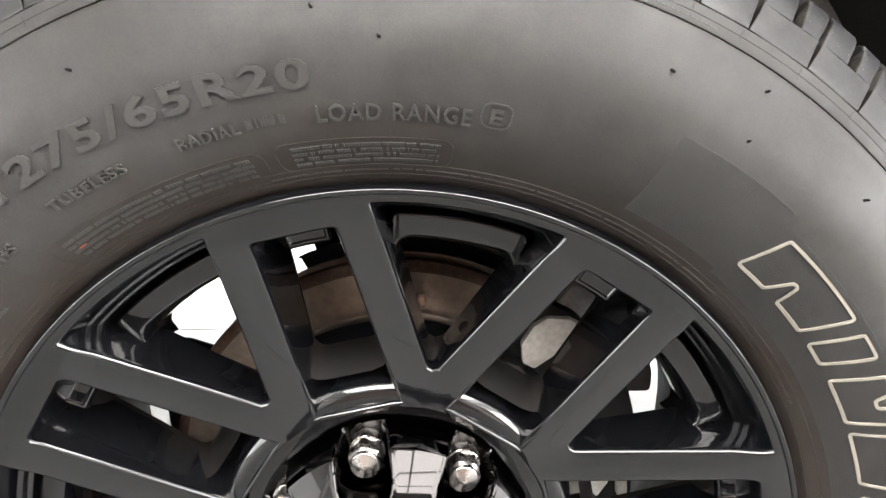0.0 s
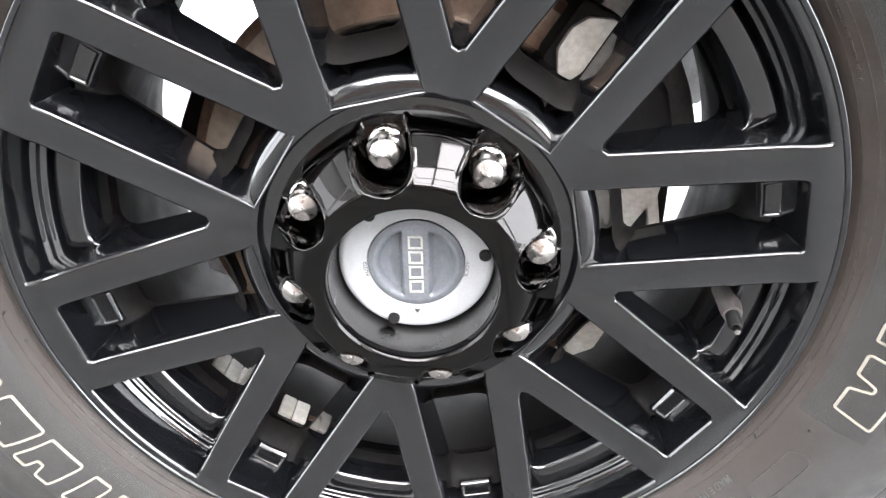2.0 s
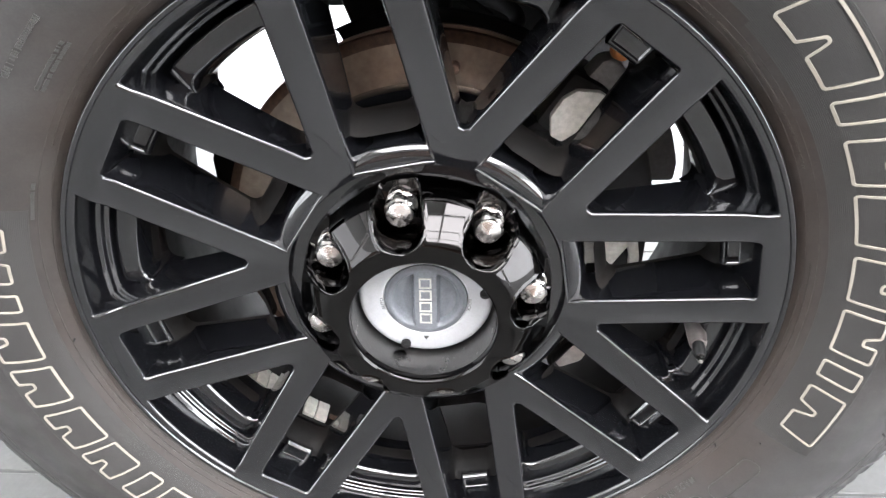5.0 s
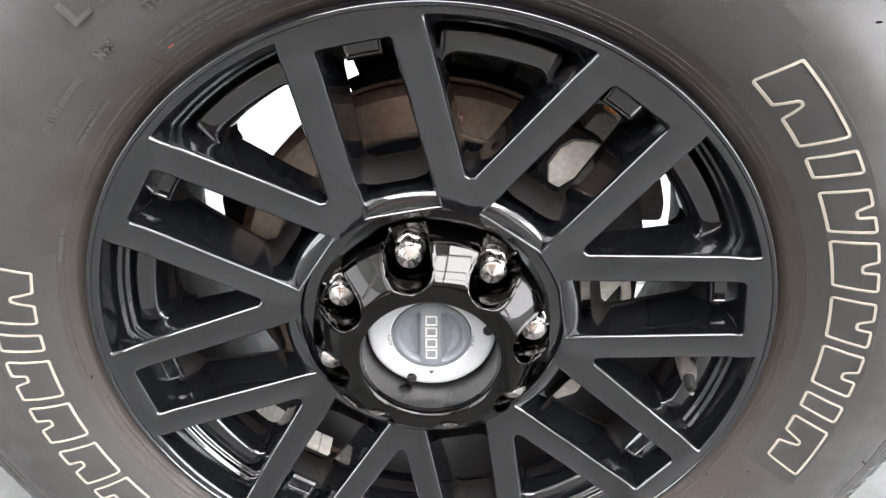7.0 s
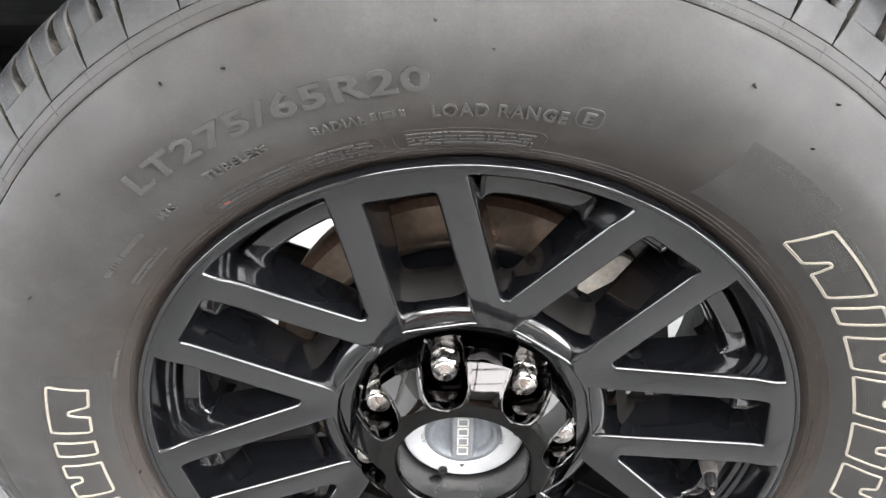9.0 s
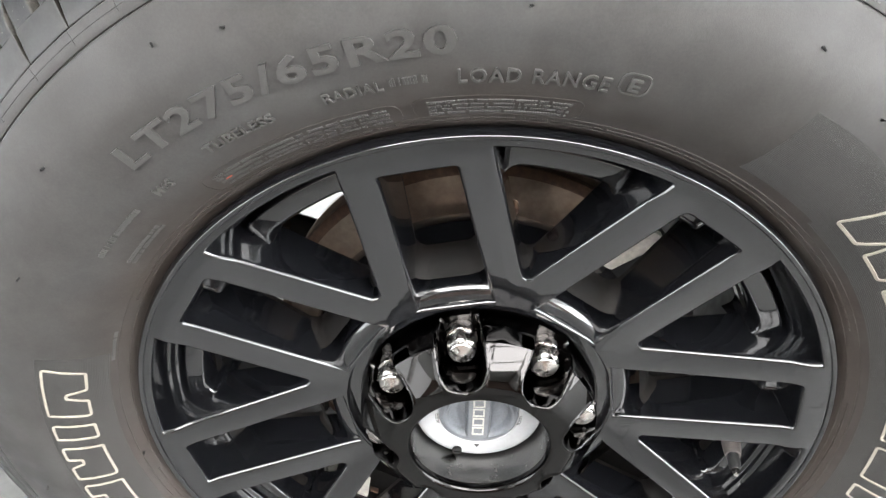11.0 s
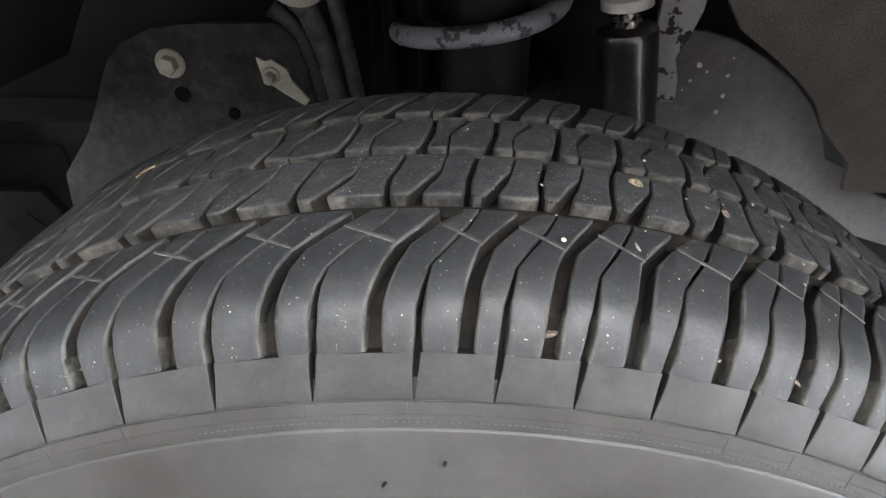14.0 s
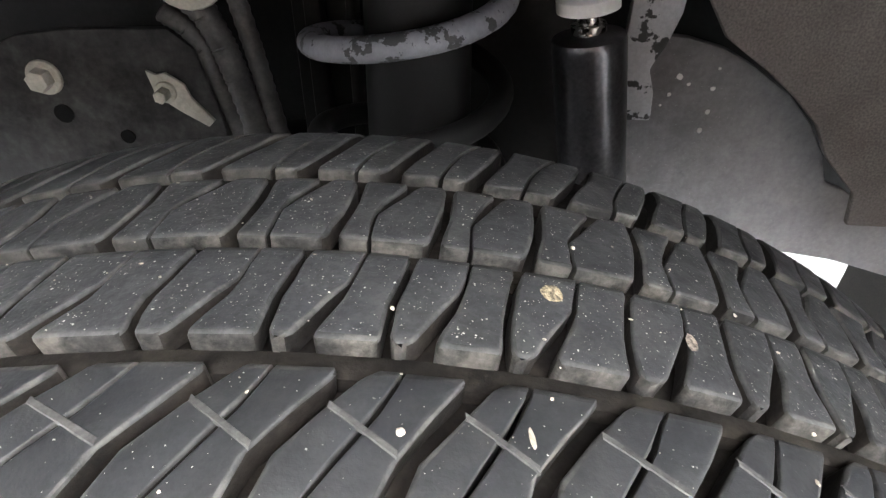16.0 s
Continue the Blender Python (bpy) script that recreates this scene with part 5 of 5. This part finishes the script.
for k in range(NP):
    for samples, lc, lw, rc, rw in ROWS_OF_BLOCKS:
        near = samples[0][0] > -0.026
        samples = with_ends(samples, near, samples[-1][0] < 0.17)
        la = [pitch_angle(k + t) + w / 2 for t, w in zip(along(samples, lc), along(samples, lw))]
        ra = [pitch_angle(k + t) - w / 2 for t, w in zip(along(samples, rc), along(samples, rw))]
        soft_l, soft_r = {}, {}
        for i, s in enumerate(samples):
            e = (corner(s[0] - samples[0][0]) if near else 0.0) + (corner(samples[-1][0] - s[0]) if samples[-1][0] < 0.17 else 0.0)
            wide_l, wide_r = (min(1.0, max(0.0, (float(np.interp(s[0], [c[0] for c in wd], [c[1] for c in wd])) - 0.15) / 0.25)) for wd in (lw, rw))
            la[i] += math.degrees(e / 0.425) * (0.12 + 0.88 * wide_l)
            ra[i] -= math.degrees(e / 0.425) * (0.12 + 0.88 * wide_r)
            soft_l[i], soft_r[i] = 0.25 + 0.75 * wide_l, 0.25 + 0.75 * wide_r      # narrow slits have sharper edges
        v, f = block_mesh(samples, la, ra, 0.0085, 0.0013, -1 if near else 0, soft_l, soft_r)
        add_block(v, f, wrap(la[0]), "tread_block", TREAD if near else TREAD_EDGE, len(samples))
    samples = [(y, r) for r, y in BUTT]
    la = [pitch_angle(k + t) + w / 2 for t, w in zip((0.0, 0.012, 0.03, 0.045), (0.08, 0.22, 0.34, 0.38))]
    ra = [pitch_angle(k + 1 + t) - w / 2 for t, w in zip((0.0, 0.012, 0.03, 0.045), (0.08, 0.22, 0.34, 0.38))]
    v, f = block_mesh(samples, la, ra, 0.0075, 0.0004, 3)
    add_block(v, f, wrap(la[0]), "shoulder_block", SHOULDER, len(samples))
# a thin moulded rib runs across the shoulder blocks of every pitch
for k in range(NP):
    a0, a1 = pitch_angle(k + 0.26), pitch_angle(k + 0.79)
    if -45 < wrap(a0) < 45:
        bm = bmesh.new()
        sides = []
        for i in range(7):
            t = i / 6
            a, y = a0 + (a1 - a0) * t, 0.0102 - 0.0114 * t
            r = float(np.interp(y, [s_[0] for s_ in EDGE], [s_[1] for s_ in EDGE]))
            sides.append([bm.verts.new(polar(r + h, a, y + dy)) for dy, h in ((-0.0013, -0.0003), (-0.0009, 0.00028), (0.0009, 0.00028), (0.0013, -0.0003))])
        for p, q in zip(sides, sides[1:]):
            for j in range(3):
                bm.faces.new((p[j], p[j + 1], q[j + 1], q[j]))
        part("moulded_rib", bm, SCUFF, tyre)
# fine moulding lines below the shoulder: a line all round, a row of dashes, and a seam under every slit
bm = bmesh.new()
arc_bar(bm, 0, 360, 0.3855, 0.3859, 0.0002, 240)
part("moulded_line", bm, RUBBER, tyre)
bm = bmesh.new()
for k in range(104):
    arc_bar(bm, -14 + 0.385 * k, -13.79 + 0.385 * k, 0.3826, 0.3834, 0.00025, 1)
part("moulded_dash", bm, LETTER, tyre, "row of short moulded dashes", kind="stuff")
for k in range(NP):
    a = pitch_angle(k) - 0.35
    if -48 < wrap(a) < 48:
        bm = bmesh.new()
        arc_bar(bm, a - 0.035, a + 0.035, 0.3834, 0.3903, 0.0002, 1)
        part("mould_seam", bm, RUBBER, tyre)
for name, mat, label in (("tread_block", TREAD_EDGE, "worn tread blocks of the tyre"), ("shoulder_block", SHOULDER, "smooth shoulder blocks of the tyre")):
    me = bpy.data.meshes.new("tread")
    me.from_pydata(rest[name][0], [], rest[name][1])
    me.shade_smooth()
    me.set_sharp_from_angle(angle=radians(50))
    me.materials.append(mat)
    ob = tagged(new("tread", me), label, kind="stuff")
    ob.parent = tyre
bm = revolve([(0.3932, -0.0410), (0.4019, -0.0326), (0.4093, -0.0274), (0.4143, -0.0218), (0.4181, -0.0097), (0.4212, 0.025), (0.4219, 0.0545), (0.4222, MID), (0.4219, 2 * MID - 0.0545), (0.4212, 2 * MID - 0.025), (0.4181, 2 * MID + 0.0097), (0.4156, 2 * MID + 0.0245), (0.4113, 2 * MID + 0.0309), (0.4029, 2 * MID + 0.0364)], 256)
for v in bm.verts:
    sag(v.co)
part("groove_floor", bm, GROOVE, tyre, "brown-stained floor of the tread grooves, darkened for their shade")
# raised floors of the three grooves that run round the tyre, dusty and darkened for groove shade
TIE = material("dusty_groove_floor", (0.0095, 0.0082, 0.0070), 0.9, ior=1.2, mottle=0.6, mottle_size=90, dust=0.6, dust_colour=(0.030, 0.0255, 0.020), dust_size=50.0, bump=0.5, bump_size=500)
for y0, y1, r in ((0.0213, 0.0295, 0.4262), (0.0665, 0.0730, 0.4268), (0.1098, 0.1183, 0.4262)):
    bm = revolve([(0.4203, y0), (r - 0.0006, y0), (r, y0 + 0.0012), (r, y1 - 0.0012), (r - 0.0006, y1), (0.4203, y1)], 256)
    for v in bm.verts:
        sag(v.co)
    part("groove_rib", bm, TIE, tyre, "dusty brown groove floor", angle=40)

# ---- grit on the tread ----
GRIT = material("pale_grit", (0.27, 0.24, 0.19), 0.8, grain=0.3, grain_size=900, per_object=0.3)
MUD = material("dried_mud", (0.115, 0.093, 0.074), 0.95, mottle=0.6, mottle_size=500, grain=0.5, grain_size=900, bump=0.9, bump_size=900)


def fleck(a, y, size, mat, name, label, category, flat=0.45, long=1.0, r=None):
    bm = bmesh.new()
    bmesh.ops.create_icosphere(bm, subdivisions=3 if size > 0.002 else 2, radius=size)
    for v in bm.verts:
        v.co *= 1 + 0.3 * noise.noise(v.co * (1.4 / size) + Vector((a, y * 100, 0)))
        v.co.z *= flat
        v.co.x *= long
    m = turned(a) @ pose(0, y, (r or (float(np.interp(y, [e[0] for e in EDGE], [e[1] for e in EDGE])) if y < 0.022 else crown(y))) + size * flat * 0.55) @ pose(0, 0, 0, 0, 0, rng.uniform(0, 360))
    ob = part(name, bm, mat, None, at=Matrix.Translation((0, 0, H)) @ m)
    return tagged(ob, label, category, "grit on the tyre")


fleck(11.2, 0.0572, 0.0036, material("tan_mud", (0.14, 0.115, 0.072), 0.95, mottle=0.7, mottle_size=600, grain=0.5, grain_size=900, bump=0.9, bump_size=900), "mud_crumb", "flat crumb of dried tan mud on the tread", "mud crumb", 0.16)
for a, y, s in ((11.0, 0.0340 - 0.006, 0.0010), (2.3, 0.0350, 0.0009), (-0.5, -0.012, 0.0016), (17.0, 0.0640, 0.0014), (3.4, -0.020, 0.0011), (9.2, 0.0060, 0.0008),
                (-6.0, 0.055, 0.0012), (-11.0, 0.065, 0.0012), (15.5, 0.050, 0.0010), (7.5, 0.100, 0.0009), (0.8, 0.095, 0.0009), (4.5, 0.060, 0.0007), (20.0, 0.045, 0.0009), (14.0, 0.008, 0.0009)):
    fleck(a, y, s * 0.26, GRIT, "grit", "tiny pale grain of grit on the tread", "grit", 0.7)
fleck(5.8, 0.0041, 0.0011, GRIT, "grit", "small white pebble lying on the tread", "grit", 0.7)
fleck(12.6, 0.0838, 0.0008, GRIT, "grit", "small white pebble lying on the tread", "grit", 0.7)
fleck(10.6, 0.0184, 0.0005, GRIT, "grit", "tiny pale grain of grit on the tread", "grit", 0.7)
fleck(9.8, 0.0065, 0.0007, GRIT, "grit", "pale sliver of straw lying on the tread", "grit", 0.4, 4.5)
fleck(16.8, 0.0488, 0.0020, MUD, "mud_crumb", "flat crumb of dried mud on the tread", "mud crumb", 0.12, 1.8)
for a, y in ((19.9, 0.0695), (21.3, 0.0567), (20.7, 0.0248), (19.9, 0.0098), (5.1, 0.0420)):
    fleck(a, y, 0.0006, GRIT, "grit", "tiny pale grain of grit on the tread", "grit", 0.5, 1.6)
rng4 = random.Random(17)
for k in range(26):
    y = rng4.uniform(-0.015, 0.115)
    fleck(rng4.uniform(-26, 24), y, rng4.uniform(0.00018, 0.00042), GRIT, "grit", "tiny pale grain of grit on the tread", "grit", rng4.uniform(0.35, 0.8), rng4.uniform(1.0, 2.4))
# mud lodged in the shoulder grooves
for k in range(2, 15):
    for y, r in ((-0.0285, 0.4105), (-0.0250, 0.4125)):
        if rng4.random() < 0.4:
            a = pitch_angle(k + float(np.interp(y, [c[0] for c in GROOVE_C], [c[1] for c in GROOVE_C]))) + rng4.uniform(-0.25, 0.25)
            fleck(a, y, rng4.uniform(0.0008, 0.0017), MUD, "mud_crumb", "crumb of dried tan mud lodged in a shoulder groove", "mud crumb", 0.6, 2.2, r - 0.0012)
bm = bmesh.new()
sweep(bm, [Vector((-0.006 + 0.012 * t, 0.0015 * SIN(3 * t), 0.0)) for t in (0, 0.3, 0.6, 1.0)], 0.0004, 6)
straw = part("straw", bm, material("dry_straw", (0.22, 0.17, 0.09), 0.7, grain=0.2), None, at=Matrix.Translation((0, 0, H)) @ turned(-23.6) @ pose(0, 0.107, crown(0.107) + 0.0004, 0, 0, 35))
tagged(straw, "short dry orange straw lying on the tread", "straw", "grit on the tyre")

# ---- floor tiles ----
bm = bmesh.new()
box(bm, (0.5955, 0.5955, 0.010), pose(0, 0, -0.005), 0.0012, 1)
tile = None
for i in range(-8, 10):
    for j in range(-11, 9):
        x, y = -0.48 + 0.3 + 0.6 * i, 0.137 + 0.3 + 0.6 * j
        if abs(x) < 5.4 and -6.6 < y < 5.9:
            if tile is None:
                tile = part("tile", bm, TILE, floor, at=pose(x, y, 0), angle=30)
            else:
                clone(tile, pose(x, y, 0))
